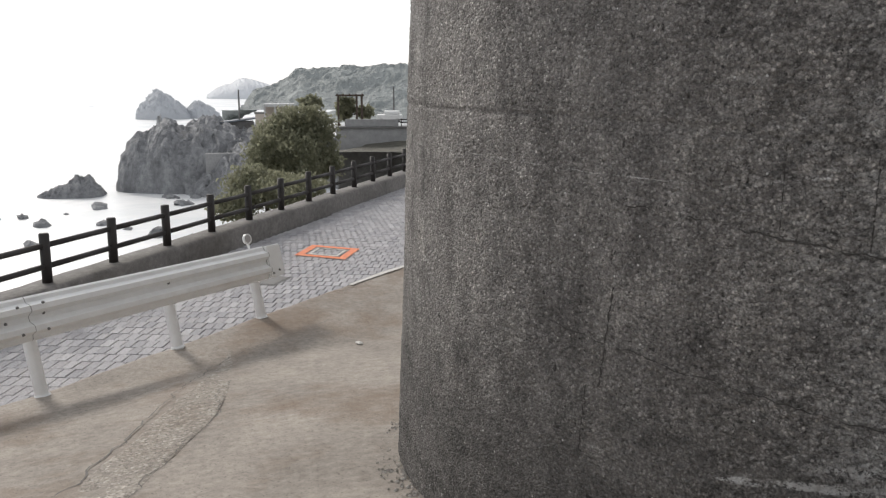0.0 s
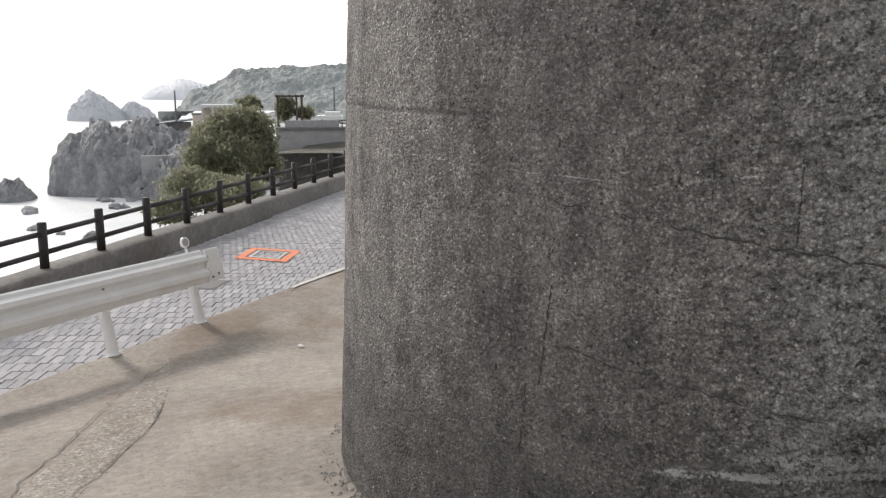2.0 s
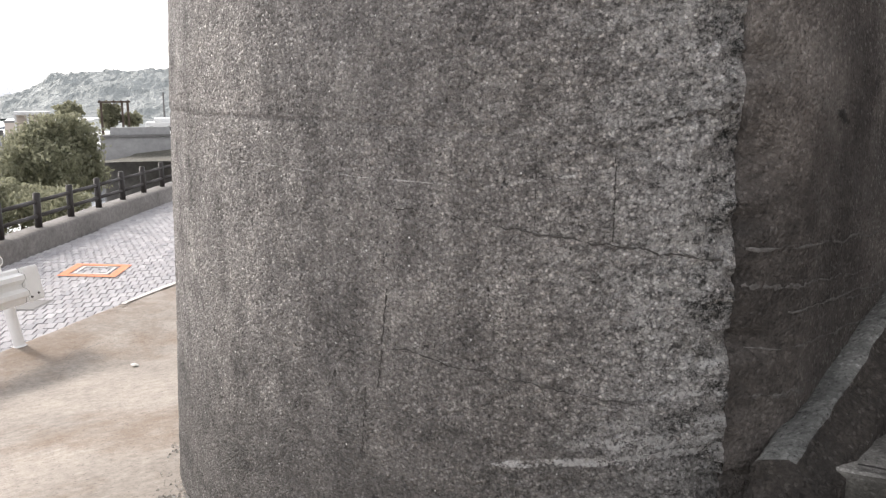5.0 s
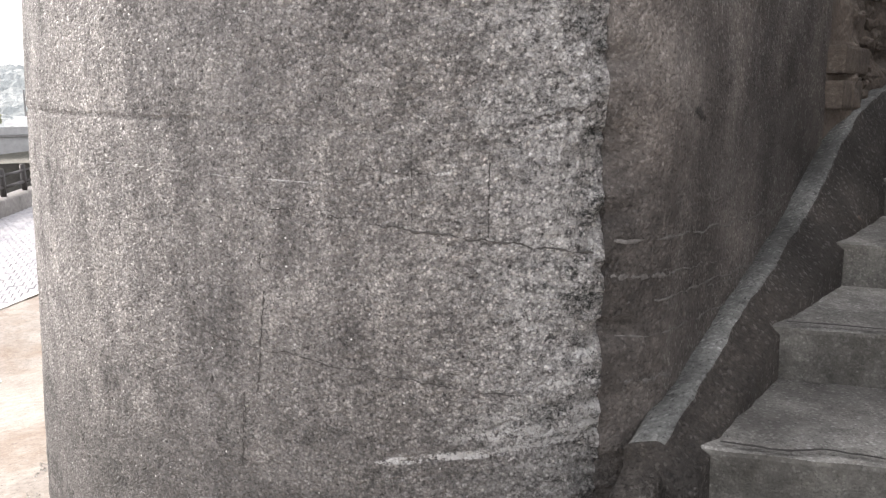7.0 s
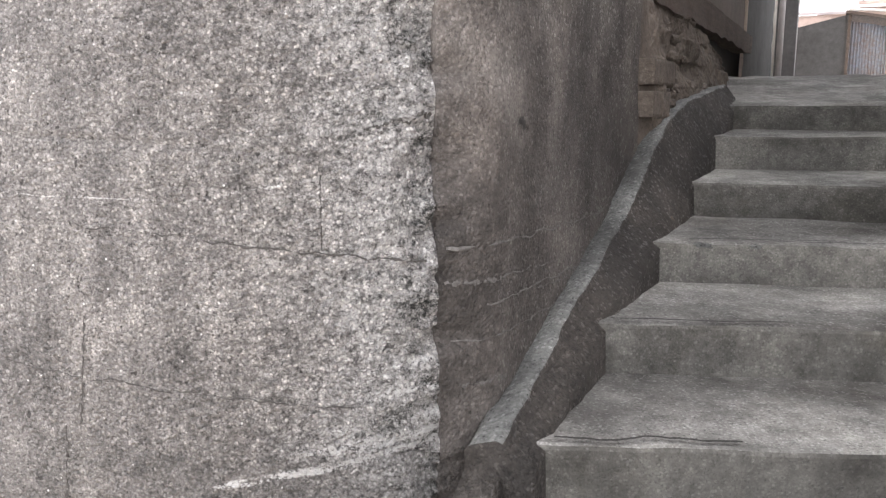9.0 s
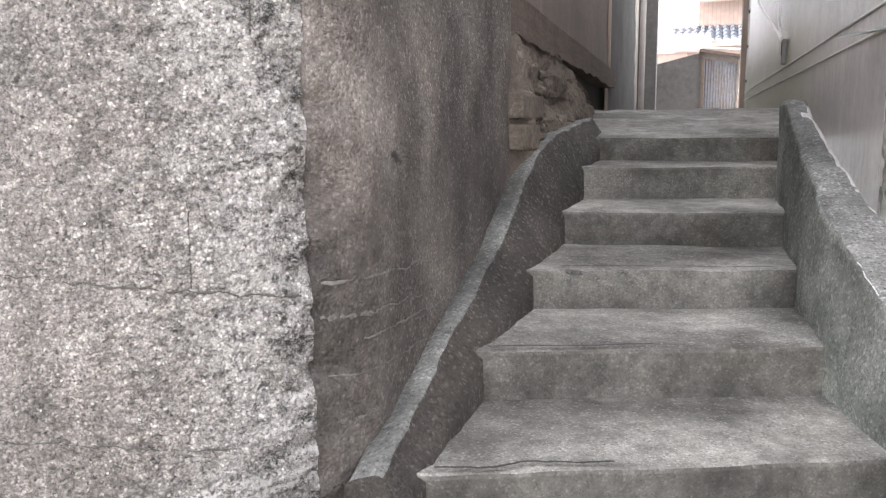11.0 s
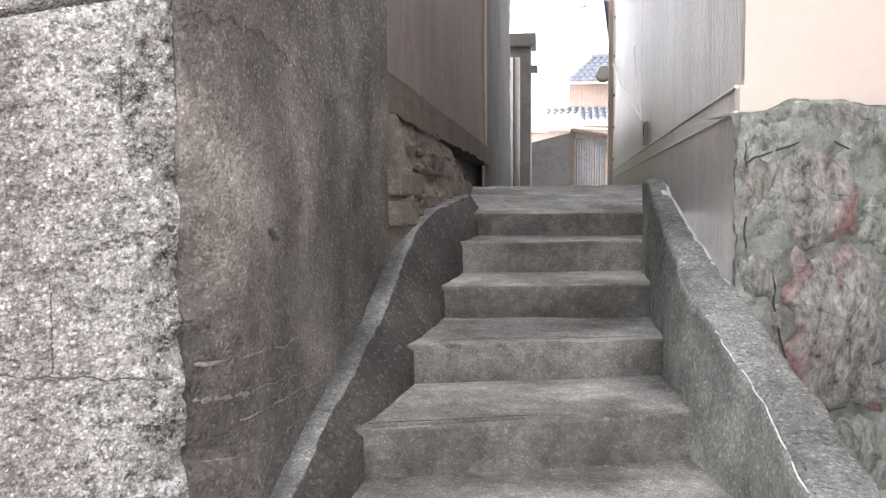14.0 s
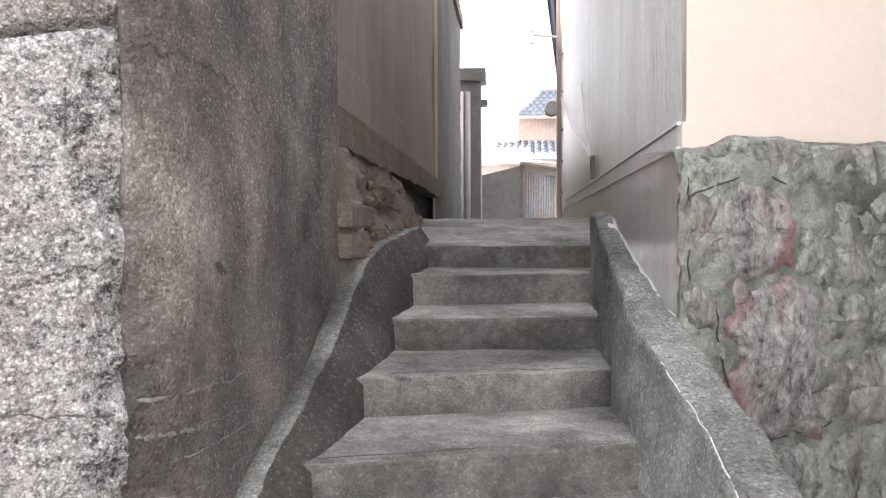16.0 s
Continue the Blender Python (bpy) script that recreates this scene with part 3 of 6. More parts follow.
def wall_at(a, z):
    """A point of the weathered face at a bearing round the wall and a height."""
    p = round_point(a, z)
    u = max(0.0, (A0 - a) * R0)
    o = wob(p, 1.2, 0.008) + wob(p, 9.0, 0.0025, 5.0) + wob(p, 70.0, 0.0032 + 0.0045 * max(0.0, 1 - u / 1.3), 8.0)
    zj = 1.14 + 0.10 * min(1.0, u / 1.2) ** 0.7
    o -= 0.006 * math.exp(-((z - zj - 0.004 * math.sin(9 * a)) / 0.009) ** 2)
    if u < 1.1:
        k = (1 - u / 1.1) ** 1.3
        o += k * (wob(Vector((u * 0.6, 0, z * 1.6)), 34.0, 0.0045, 9.0) + wob((u, 0.3, z), 95.0, 0.0045, 2.0))
    if u < 0.2:
        o += 0.012 * noise.fractal(Vector((u * 14, z * 22.0, 8.0)), 0.9, 2, 5) * (1 - u / 0.2)
        o -= (0.2 - u) * 0.30 * max(0.0, noise.fractal(Vector((u * 8, z * 7.0, 3.0)), 0.8, 2, 5) + 0.1)
    if u < 0.09:
        o -= chip_depth(z) * (1 - u / 0.09) ** 1.5
    top = lift_z(a)
    if z > top - 0.035:
        o -= 0.03 * min(1.0, (z - top + 0.035) / 0.035) ** 2
    return round_point(a, z, o)


def wall_face(i, j):
    a = A0 + (A1 - A0) * i ** 2.0
    return wall_at(a, -1.15 + (lift_z(a) + 1.15) * j)


wall = thing("retaining_wall", (-2.4, 3.7, -0.4), "tall rounded grey-brown concrete sea wall with rough exposed aggregate", "wall", kind="structure")
bm = sheet(560, 520, wall_face, lambda i, j: ((A0 - A1) * R0 * i ** 2.0, (-1.15 + (LIFT + 1.15) * j + 0.4) / 2.4))
part("wall_face", bm, M_WALL, wall, "rounded weathered concrete face with lime bloom at its corner", smooth=True)


def upper_face(i, j):
    a = A0 + (A1 - A0) * i
    base = lift_z(a) - 0.06
    z = base + (WALL_TOP - base) * j ** 2
    p = round_point(a, z)
    o = -0.030 - 0.06 * math.exp(-((z - base - 0.05) / 0.035) ** 2) + wob(p, 5.0, 0.03, 2.0) + wob(p, 16.0, 0.016, 4.0) + wob(p, 45.0, 0.006, 6.0)
    return round_point(a, z, o)


part("upper_lift", sheet(260, 130, upper_face, lambda i, j: (0.5 + 5 * i, 0.97 + 1.8 * j ** 2)), M_WALL, wall, "rougher upper concrete lift above a cracked joint")

CORNER = round_point(A0, 0.8)
SIDE_X = CORNER.x
SIDE_END = 4.12
SIDE_TURN = 0.10


def side_face(i, j):
    y = CORNER.y + 0.005 + (SIDE_END - CORNER.y) * i
    z = -0.4 + (WALL_TOP + 0.4) * j
    p = Vector((SIDE_X, y, z))
    o = wob(p, 1.2, 0.012, 3.0) + wob(p, 8.0, 0.004, 1.0) + wob(p, 30.0, 0.002, 6.0)
    off = (wall_r(z) - R0) * math.cos(A0)
    back = Vector((math.cos(A0), math.sin(A0), 0)) * -(chip_depth(z) if z < LIFT else 0.03)
    if i == 0:
        q = wall_at(A0, z) if z < LIFT else round_point(A0, z, -0.03)
        return Vector((q.x, q.y, z))
    return Vector((SIDE_X + SIDE_TURN * min(1.0, i / 0.10) ** 0.7 + off * (1 - i) + o, y, z)) + back * max(0.0, 1 - i / 0.06)


part("side_face", sheet(160, 300, side_face), M_SIDE, wall, "shaded concrete face beside the stairs", smooth=True)
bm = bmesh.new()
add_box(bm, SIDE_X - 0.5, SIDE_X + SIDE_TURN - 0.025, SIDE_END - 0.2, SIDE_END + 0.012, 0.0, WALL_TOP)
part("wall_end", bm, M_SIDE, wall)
bm = bmesh.new()
tops = [round_point(A0 + (A1 - A0) * k / 60, WALL_TOP) for k in range(61)]
bm.faces.new([bm.verts.new(p) for p in [Vector((SIDE_X, SIDE_END, WALL_TOP))] + tops + [Vector((-4.6, SIDE_END + 5, WALL_TOP)), Vector((SIDE_X - 0.5, SIDE_END + 5, WALL_TOP))]])
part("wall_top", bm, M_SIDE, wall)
bm = box(-4.85, -4.6, 3.6, 14.0, -1.2, WALL_TOP)
part("rear_face", bm, M_WALL, wall)

# Fine cracks in the wall, following the old pours.


def crack_strip(path, width, material, name, label, seed):
    bm = bmesh.new()
    rows = []
    for k, (p, n, along) in enumerate(path):
        w = width * min(1.35, max(0.04, 0.75 + 2.0 * noise.fractal(Vector((k * 0.21, seed, 0)), 0.8, 2, 3)))
        side = along.cross(n).normalized() * w
        rows.append((bm.verts.new(p + side), bm.verts.new(p + n * 0.0015), bm.verts.new(p - side)))
    for r, s in zip(rows[:-1], rows[1:]):
        bm.faces.new((r[0], r[1], s[1], s[0]))
        bm.faces.new((r[1], r[2], s[2], s[1]))
    return part(name, bm, material, wall, label)


def arc_crack(u0, z0, u1, z1, width, seed, wiggle=0.012, n=70, material=None, name="crack", label="thin dark crack in the concrete"):
    pts = []
    for k in range(n + 1):
        f = k / n
        u = u0 + (u1 - u0) * f + wiggle * 0.4 * noise.fractal(Vector((f * 9, seed, 5)), 0.8, 2, 4)
        z = z0 + (z1 - z0) * f + wiggle * noise.fractal(Vector((f * 9, seed, 1)), 0.8, 2, 5)
        a = A0 - u / R0
        base = wall_at(a, z)
        nrm = Vector((math.cos(a), math.sin(a), 0))
        pts.append((base + nrm * 0.0035, nrm))
    path = [(p, n_, (pts[min(k + 1, n)][0] - pts[max(k - 1, 0)][0]).normalized()) for k, (p, n_) in enumerate(pts)]
    return crack_strip(path, width, material or M_CRACK, name, label, seed)


# ---- the ground before the stairs and the road ----
G0, GD = Vector((-6.57, 0.36, 0)), Vector((-0.495, 0.869, 0)).normalized()
GN = Vector((0.869, 0.495, 0)).normalized()
F0, FD = Vector((-9.35, 0.68, 0)), Vector((-0.681, 0.732, 0)).normalized()
FN = Vector((-0.732, -0.681, 0)).normalized()
ROAD_Z = -1.0


def apron_point(i, j):
    s, w = -8 + 22 * i, -0.07 + 11.5 * j * (0.15 + 0.85 * j) / 1.0
    p = G0 + GD * s + GN * w
    p.x += 0.02 * noise.noise(Vector((s * 3, w, 0))) * (1 - j)
    p.z = ground_z(p.x) + wob(p, 0.8, 0.012) + wob(p, 5.0, 0.004, 3)
    if j == 0:
        p.z -= 0.07
    return p


apron = solo("apron", sheet(220, 90, apron_point), M_APRON, "sloping cracked brown-grey concrete apron beside the road", "ground", "structure", True)


def flat_strip(points, width, lift, zf):
    """A worn band lying on the ground along points."""
    bm = bmesh.new()
    rows = []
    for k, p in enumerate(points):
        a, b = points[max(k - 1, 0)], points[min(k + 1, len(points) - 1)]
        d = (b - a)
        n = Vector((-d.y, d.x, 0)).normalized() * width * (0.5 + 0.5 * abs(noise.noise(Vector((k * 0.45, width * 90, 2)))))
        q0, q1 = p + n, p - n
        q0.z, q1.z = zf(q0.x, q0.y) + lift, zf(q1.x, q1.y) + lift
        rows.append((bm.verts.new(q0), bm.verts.new(q1)))
    for r, s in zip(rows[:-1], rows[1:]):
        bm.faces.new((r[0], r[1], s[1], s[0]))
    return bm


def apron_z(x, y):
    p = Vector((x, y, 0))
    p.z = ground_z(x)
    return p.z + wob(p, 0.8, 0.012) + wob(p, 5.0, 0.004, 3)


def apron_crack(a, b, width, seed, bend=0.0):
    a, b = Vector((*a, 0)), Vector((*b, 0))
    n = 60
    side = Vector((-(b - a).y, (b - a).x, 0)).normalized()
    pts = []
    for k in range(n + 1):
        f = k / n
        p = a.lerp(b, f) + side * (bend * math.sin(math.pi * f) + 0.05 * noise.fractal(Vector((f * 7, seed, 0)), 0.8, 2, 5))
        pts.append(p)
    part("crack", flat_strip(pts, width * 0.55, 0.006, apron_z), M_SEAM, apron, "dark crack in the concrete")


# ---- the paved coast road ----
road = thing("road", (-9.0, 3.0, ROAD_Z), "coast road of small grey rectangular pavers", "road", kind="structure")


def road_point(i, j):
    s = -9 + 34 * i
    a, b = G0 + GD * s, F0 + FD * s
    p = a.lerp(b, j)
    p.z = ROAD_Z - 0.012
    return p


part("bedding", sheet(30, 10, road_point), M_JOINT, road, "dark sandy paver joints")

# ---- kerb wall and log fence at the sea side ----
bm = bmesh.new()
prof = [(-0.02, -1.25), (-0.02, -0.735), (0.0, -0.71), (0.03, -0.7), (0.32, -0.7), (0.35, -0.73), (0.38, -3.0)]
prev = None
for k in range(141):
    s = -7 + 0.2 * k
    row = []
    for d, z in prof:
        p = F0 + FD * s + FN * (d - 0.17) + Vector((0, 0, z))
        p += Vector((0, 0, wob(p, 2.0, 0.008)))
        row.append(bm.verts.new(p))
    if prev:
        for q in range(len(prof) - 1):
            bm.faces.new((prev[q], prev[q + 1], row[q + 1], row[q]))
    prev = row
kerb = solo("kerb_wall", bm, M_KERB, "low stained concrete kerb wall carrying the sea fence", "kerb", "structure", True)

POST_H, PITCH = 0.52, 1.045


def fence_post_mesh():
    bm = bmesh.new()
    add_tube(bm, (0, 0, -0.03), (0, 0, POST_H - 0.012), 0.052, 0.052, 14)
    add_tube(bm, (0, 0, POST_H - 0.012), (0, 0, POST_H), 0.052, 0.044, 14)
    return bm


fence = thing("log_fence", (*F0.xy, -0.7), "dark brown two-rail log fence along the sea", "fence")
post_me = None
for k in range(-4, 19):
    p = F0 + FD * (k * PITCH)
    if post_me is None:
        ob = link("post", fence_post_mesh(), M_BLACKWOOD, True)
        post_me = ob.data
    else:
        ob = new("post", post_me)
    ob.parent = fence
    ob.matrix_parent_inverse = fence.matrix_world.inverted()
    ob.location = (p.x, p.y, -0.7 + wob(p, 2.0, 0.008))
    ob.rotation_euler = (random.uniform(-0.015, 0.015), random.uniform(-0.015, 0.015), random.random())
for k in range(-4, 18):
    for h in (0.39, 0.17):
        a, b = F0 + FD * (k * PITCH), F0 + FD * ((k + 1) * PITCH)
        part("rail", tube(a + Vector((0, 0, -0.7 + h)), b + Vector((0, 0, -0.7 + h)), 0.031, 0.031, 10), M_BLACKWOOD, fence, smooth=True)

# ---- guard rail on the apron's edge ----
guard = thing("guard_rail", (*(G0 + GD * 1.3).xy, -0.93), "white painted steel guard rail with leaning round posts", "guard rail")
LEAN = radians(12)
OUT = -GN
up = (Vector((0, 0, 1)) * math.cos(LEAN) + OUT * math.sin(LEAN)).normalized()
nrm = (GN * math.cos(LEAN) + Vector((0, 0, 1)) * math.sin(LEAN)).normalized()
GZ = -0.94
POSTS = (-3.75, -2.5, -1.25, 0.0, 1.31, 2.39)


def beam_h(s):
    return 0.585 - 0.024 * s


for s in POSTS:
    base = G0 + GD * s + Vector((0, 0, GZ - 0.05))
    bm = bmesh.new()
    add_tube(bm, base, base + up * (beam_h(s) + 0.12), 0.049, 0.049, 18)
    add_tube(bm, base + up * 0.045, base + up * 0.062, 0.064, 0.052, 18)
    post = part("post", bm, M_WHITE, guard, smooth=False)
# W-shaped beam: height across, depth out from the posts
wprof = [(-0.165, 0.0), (-0.15, 0.018), (-0.12, 0.022), (-0.095, 0.075), (-0.055, 0.078), (-0.02, 0.022), (0.02, 0.022), (0.055, 0.078), (0.095, 0.075), (0.12, 0.022), (0.15, 0.018), (0.165, 0.0)]


def beam(s0, s1, n, tail=False):
    bm = bmesh.new()
    for side in (0, 1):
        prev = None
        for k in range(n + 1):
            s = s0 + (s1 - s0) * k / n
            row = []
            for h, d in wprof:
                q = G0 + GD * s + Vector((0, 0, GZ)) + up * (beam_h(s) + h) + nrm * (0.056 + d - side * 0.004)
                row.append(bm.verts.new(q))
            if prev:
                for q in range(len(wprof) - 1):
                    f = (prev[q], prev[q + 1], row[q + 1], row[q])
                    bm.faces.new(f if side == 0 else f[::-1])
            prev = row
    return bm


part("beam", beam(-4.2, -0.02, 6), M_WHITE, guard)
part("beam", beam(-0.02, 2.52, 6), M_WHITE, guard)
# flat end plate
bm = bmesh.new()
pts = []
for h, d in ((-0.165, 0.0), (-0.165, 0.05), (0.165, 0.05), (0.165, 0.0)):
    pts.append((h, d))
for s in (2.525, 2.74):
    for h, d in pts:
        bm.verts.new(G0 + GD * s + Vector((0, 0, GZ)) + up * (beam_h(s) + h * 0.97) + nrm * (0.05 + d))
bm.verts.ensure_lookup_table()
v = bm.verts
for q in ((0, 1, 5, 4), (1, 2, 6, 5), (2, 3, 7, 6), (3, 0, 4, 7), (4, 5, 6, 7), (3, 2, 1, 0)):
    bm.faces.new([v[i] for i in q])
bmesh.ops.bevel(bm, geom=list(bm.edges), offset=0.012, segments=2, affect="EDGES")
part("end_plate", bm, M_WHITE, guard, "flat end plate of the beam")
# seams and bolts
for s in (-0.02, 2.52):
    bm = bmesh.new()
    prev = None
    for h, d in wprof:
        c = G0 + GD * s + Vector((0, 0, GZ)) + up * (beam_h(s) + h) + nrm * (0.058 + d)
        row = (bm.verts.new(c - GD * 0.002), bm.verts.new(c + GD * 0.002))
        if prev:
            bm.faces.new((prev[0], prev[1], row[1], row[0]))
        prev = row
    part("seam", bm, M_SEAM, guard, "dark seam between two beam lengths")
for s, h in ((-0.12, 0.1), (-0.12, -0.1), (0.08, 0.1), (0.08, -0.1), (-0.2, 0.0), (0.1, 0.02), (1.28, 0.02), (1.4, 0.04), (2.57, -0.12), (2.66, -0.1)):
    c = G0 + GD * s + Vector((0, 0, GZ)) + up * (beam_h(s) + h) + nrm * (0.056 + (0.074 if abs(h) > 0.05 else 0.022))
    if s > 2.52:
        c = G0 + GD * s + Vector((0, 0, GZ)) + up * (beam_h(s) + h) + nrm * 0.1
    part("bolt", tube(c, c + nrm * 0.012, 0.012, 0.009, 8), M_IRON, guard)
c = G0 + GD * 2.40 + Vector((0, 0, GZ)) + up * 0.69
part("reflector_stem", tube(c - up * 0.05, c + up * 0.06, 0.012, 0.012, 8), M_WHITE, guard)
c = c + up * 0.10
refl = part("reflector", tube(c - nrm * 0.012, c + nrm * 0.012, 0.052, 0.052, 20), M_WHITE, guard, "round white reflector above the rail")
part("rim", tube(c + nrm * 0.012, c + nrm * 0.017, 0.04, 0.036, 20), M_PIPEGREY, refl)

# ---- markings on the road ----
mark = thing("road_marking", (-10.64, 4.36, ROAD_Z), "orange painted square rings on the pavers", "road marking")
mc, me1, me2 = Vector((-10.65, 4.36, ROAD_Z + 0.0105)), Vector((-0.28, 0.245, 0)), Vector((0.31, 0.24, 0))


def ring(k0, k1):
    bm = bmesh.new()
    a = [bm.verts.new(mc + me1 * p * k0 + me2 * q * k0) for p, q in ((-1, -1), (1, -1), (1, 1), (-1, 1))]
    b = [bm.verts.new(mc + me1 * p * k1 + me2 * q * k1) for p, q in ((-1, -1), (1, -1), (1, 1), (-1, 1))]
    for i in range(4):
        bm.faces.new((a[i], a[(i + 1) % 4], b[(i + 1) % 4], b[i]))
    return bm


part("outer_ring", ring(1.0, 0.70), M_ORANGE, mark, "broad orange ring")
part("inner_ring", ring(0.60, 0.50), M_LINE, mark, "thin pale ring inside")
plate = thing("utility_cover", (-9.45, 3.15, ROAD_Z), "dull iron cover plate set in the pavers", "cover")
m = Matrix.Translation((-9.42, 3.12, ROAD_Z)) @ Matrix.Rotation(math.atan2(FD.y, FD.x), 4, "Z")
part("plate", box(-0.2, 0.2, -0.12, 0.12, -0.01, 0.008, m, 0.004), M_IRON, plate)
part("frame", box(-0.23, 0.23, -0.15, 0.15, -0.01, 0.004, m), M_GREYWALL, plate, "pale concrete surround")
pts = [G0 + GD * (3.9 + 0.12 * k) + GN * -0.02 for k in range(60)]
solo("edge_line", flat_strip(pts, 0.05, 0.012, lambda x, y: max(apron_z(x, y), ROAD_Z)), M_LINE, "worn white line at the road's edge", "road marking", "structure")

# ---- sea and coast ----
SEA_Z = -12.0
bm = bmesh.new()
bmesh.ops.create_grid(bm, x_segments=40, y_segments=40, size=2400, matrix=Matrix.Translation((0, 0, SEA_Z)))
sea = solo("water", bm, M_SEA, "pale glittering sea with white surf", "sea", "structure")


def polar(az, dist, z=0.0):
    a = radians(az)
    return Vector((dist * math.sin(a) - 0.12, dist * math.cos(a), z))


def at_elev(dist, el):
    return 1.33 + dist * math.tan(radians(el))


# the land behind the road and the bank down to the water
def bank(i, j):
    s = -12 + 60 * i
    d = 0.19 + 26 * j ** 1.6
    p = F0 + FD * s + FN * d
    z = -1.4 - 2.6 * min(1.0, j * 6) - 8.6 * j ** 0.7
    p.z = z + (wob(p, 0.35, 1.6, 4) + wob(p, 1.5, 0.4, 6)) * min(1, j * 5)
    return p


solo("sea_bank", sheet(160, 40, bank), M_CLIFF, "steep dark rocky bank falling from the road to the sea", "bank", "structure")


def land(i, j):
    s = 24 + 60 * i
    p = F0 + FD * s * 0.9 + Vector((0.75, 0.66, 0)) * (-7 + 60 * j)
    p.z = ROAD_Z - 0.1 + wob(p, 0.1, 0.6)
    return p


solo("ground", sheet(50, 40, land), M_CLIFF, "level ground of the village beyond the road", "ground", "structure")


def crag(name, az0, az1, dist, el_top, label, mat, seed, depth=10.0, skew=0.5, n=70, jag=0.25, group="", base=SEA_Z, category="rock", power=0.55):
    """A free-standing crag: a ridged mass between two bearings, with a broken skyline."""
    a, b = polar(az0, dist), polar(az1, dist)
    top = at_elev(dist, el_top) - base
    back = polar((az0 + az1) / 2, 1.0).normalized()
    back.z = 0

    def f(i, j):
        c = a.lerp(b, i)
        prof = (i / skew) if i < skew else (1 - i) / (1 - skew)
        prof = max(0.0, prof) ** power
        ang = math.pi * j
        h = top * prof * (1 + jag * noise.fractal(Vector((i * 6, seed, 0)), 0.7, 2, 5)) * math.sin(ang) ** 0.6
        q = c + back * (-math.cos(ang)) * depth * (0.4 + 0.6 * prof)
        w = (b - a).length
        k = min(1.0, math.sin(ang) * 3)
        q += Vector((noise.fractal(q * (9 / w) + Vector((seed, 0, h / w * 6)), 0.9, 2, 6), noise.fractal(q * (9 / w) + Vector((0, seed, h / w * 6)), 0.9, 2, 6), 0)) * min(w, 22) * 0.05 * k
        q.z = base - 0.3 + h + min(w, 22) * 0.03 * noise.fractal(q * (18 / min(w, 22)), 0.8, 2, 6) * k
        return q

    return solo(name, sheet(n, 36, f), mat, label, category, group=group)


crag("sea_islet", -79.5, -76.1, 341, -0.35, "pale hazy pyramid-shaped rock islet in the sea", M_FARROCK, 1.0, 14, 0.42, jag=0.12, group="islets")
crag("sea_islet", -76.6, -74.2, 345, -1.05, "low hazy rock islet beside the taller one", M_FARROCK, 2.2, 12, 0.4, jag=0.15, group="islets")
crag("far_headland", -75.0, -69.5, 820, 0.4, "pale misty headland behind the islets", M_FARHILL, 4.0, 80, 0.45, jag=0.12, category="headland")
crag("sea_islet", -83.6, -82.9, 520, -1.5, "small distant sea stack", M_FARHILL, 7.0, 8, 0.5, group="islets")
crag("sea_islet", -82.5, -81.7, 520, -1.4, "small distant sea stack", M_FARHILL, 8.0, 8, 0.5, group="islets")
crag("headland_rock", -80.7, -62.0, 118, -2.2, "dark craggy rock headland standing in the surf", M_ROCK, 5.3, 12, 0.2, 220, 0.22, power=0.34)
crag("headland_rock", -78.9, -77.0, 121, -2.0, "dark rock pinnacle on the headland", M_ROCK, 9.3, 4, 0.4, 40, 0.2)
crag("headland_rock", -76.8, -68.0, 112, -3.4, "dark lower rock shelf of the headland", M_ROCK, 6.3, 14, 0.4, 90, 0.25)
crag("surf_rock", -85.8, -81.7, 108, -5.6, "low dark wave-worn rock in the surf", M_ROCK, 11.0, 3, 0.75, 60, 0.25, group="surf rocks", power=0.7)
crag("surf_rock", -89.5, -88.0, 120, -4.7, "dark wave-worn rock in the surf", M_ROCK, 12.0, 3, 0.3, 30, 0.4, group="surf rocks")
for k in range(32):
    az, d = random.uniform(-90, -76), random.uniform(70, 104)
    if k < 20:
        az, d = random.uniform(-79, -72), random.uniform(92, 108)
    c = polar(az, d, SEA_Z)
    r = random.uniform(0.25, 0.95)
    solo("surf_rock", lump(c, (r * 1.4, r, r * random.uniform(0.5, 1.0)), k * 1.3, 0.5, 2, 1.8), M_ROCK, "small dark boulder awash in white surf", "rock", group="surf rocks")
# hill behind the village


def hill(name, az0, az1, dist, prof, mat, label, base=-6.0, seed=0.0, depth=60.0):
    def f(i, j):
        az = az0 + (az1 - az0) * i
        k = i * (len(prof) - 1)
        q = min(int(k), len(prof) - 2)
        s = k - q
        s = s * s * (3 - 2 * s)
        el = prof[q] * (1 - s) + prof[q + 1] * s
        top = at_elev(dist, el)
        t = math.sin(j * math.pi / 2)
        p = polar(az, dist - depth * (1 - j))
        p.z = base + (top - base) * t
        rr = wob(p, 0.03, 2.5, seed) + wob(p, 0.13, 1.6, seed + 3) + wob(p, 0.45, 0.8, seed + 5)
        p.z += rr * min(1, j * 3) * dist / 300
        return p
    return solo(name, sheet(170, 46, f), mat, label, "hill")


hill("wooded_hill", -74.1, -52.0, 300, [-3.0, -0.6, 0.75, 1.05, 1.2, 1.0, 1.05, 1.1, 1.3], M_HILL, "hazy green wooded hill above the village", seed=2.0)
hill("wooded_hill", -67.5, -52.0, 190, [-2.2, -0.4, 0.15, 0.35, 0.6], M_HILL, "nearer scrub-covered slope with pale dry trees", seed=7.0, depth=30)


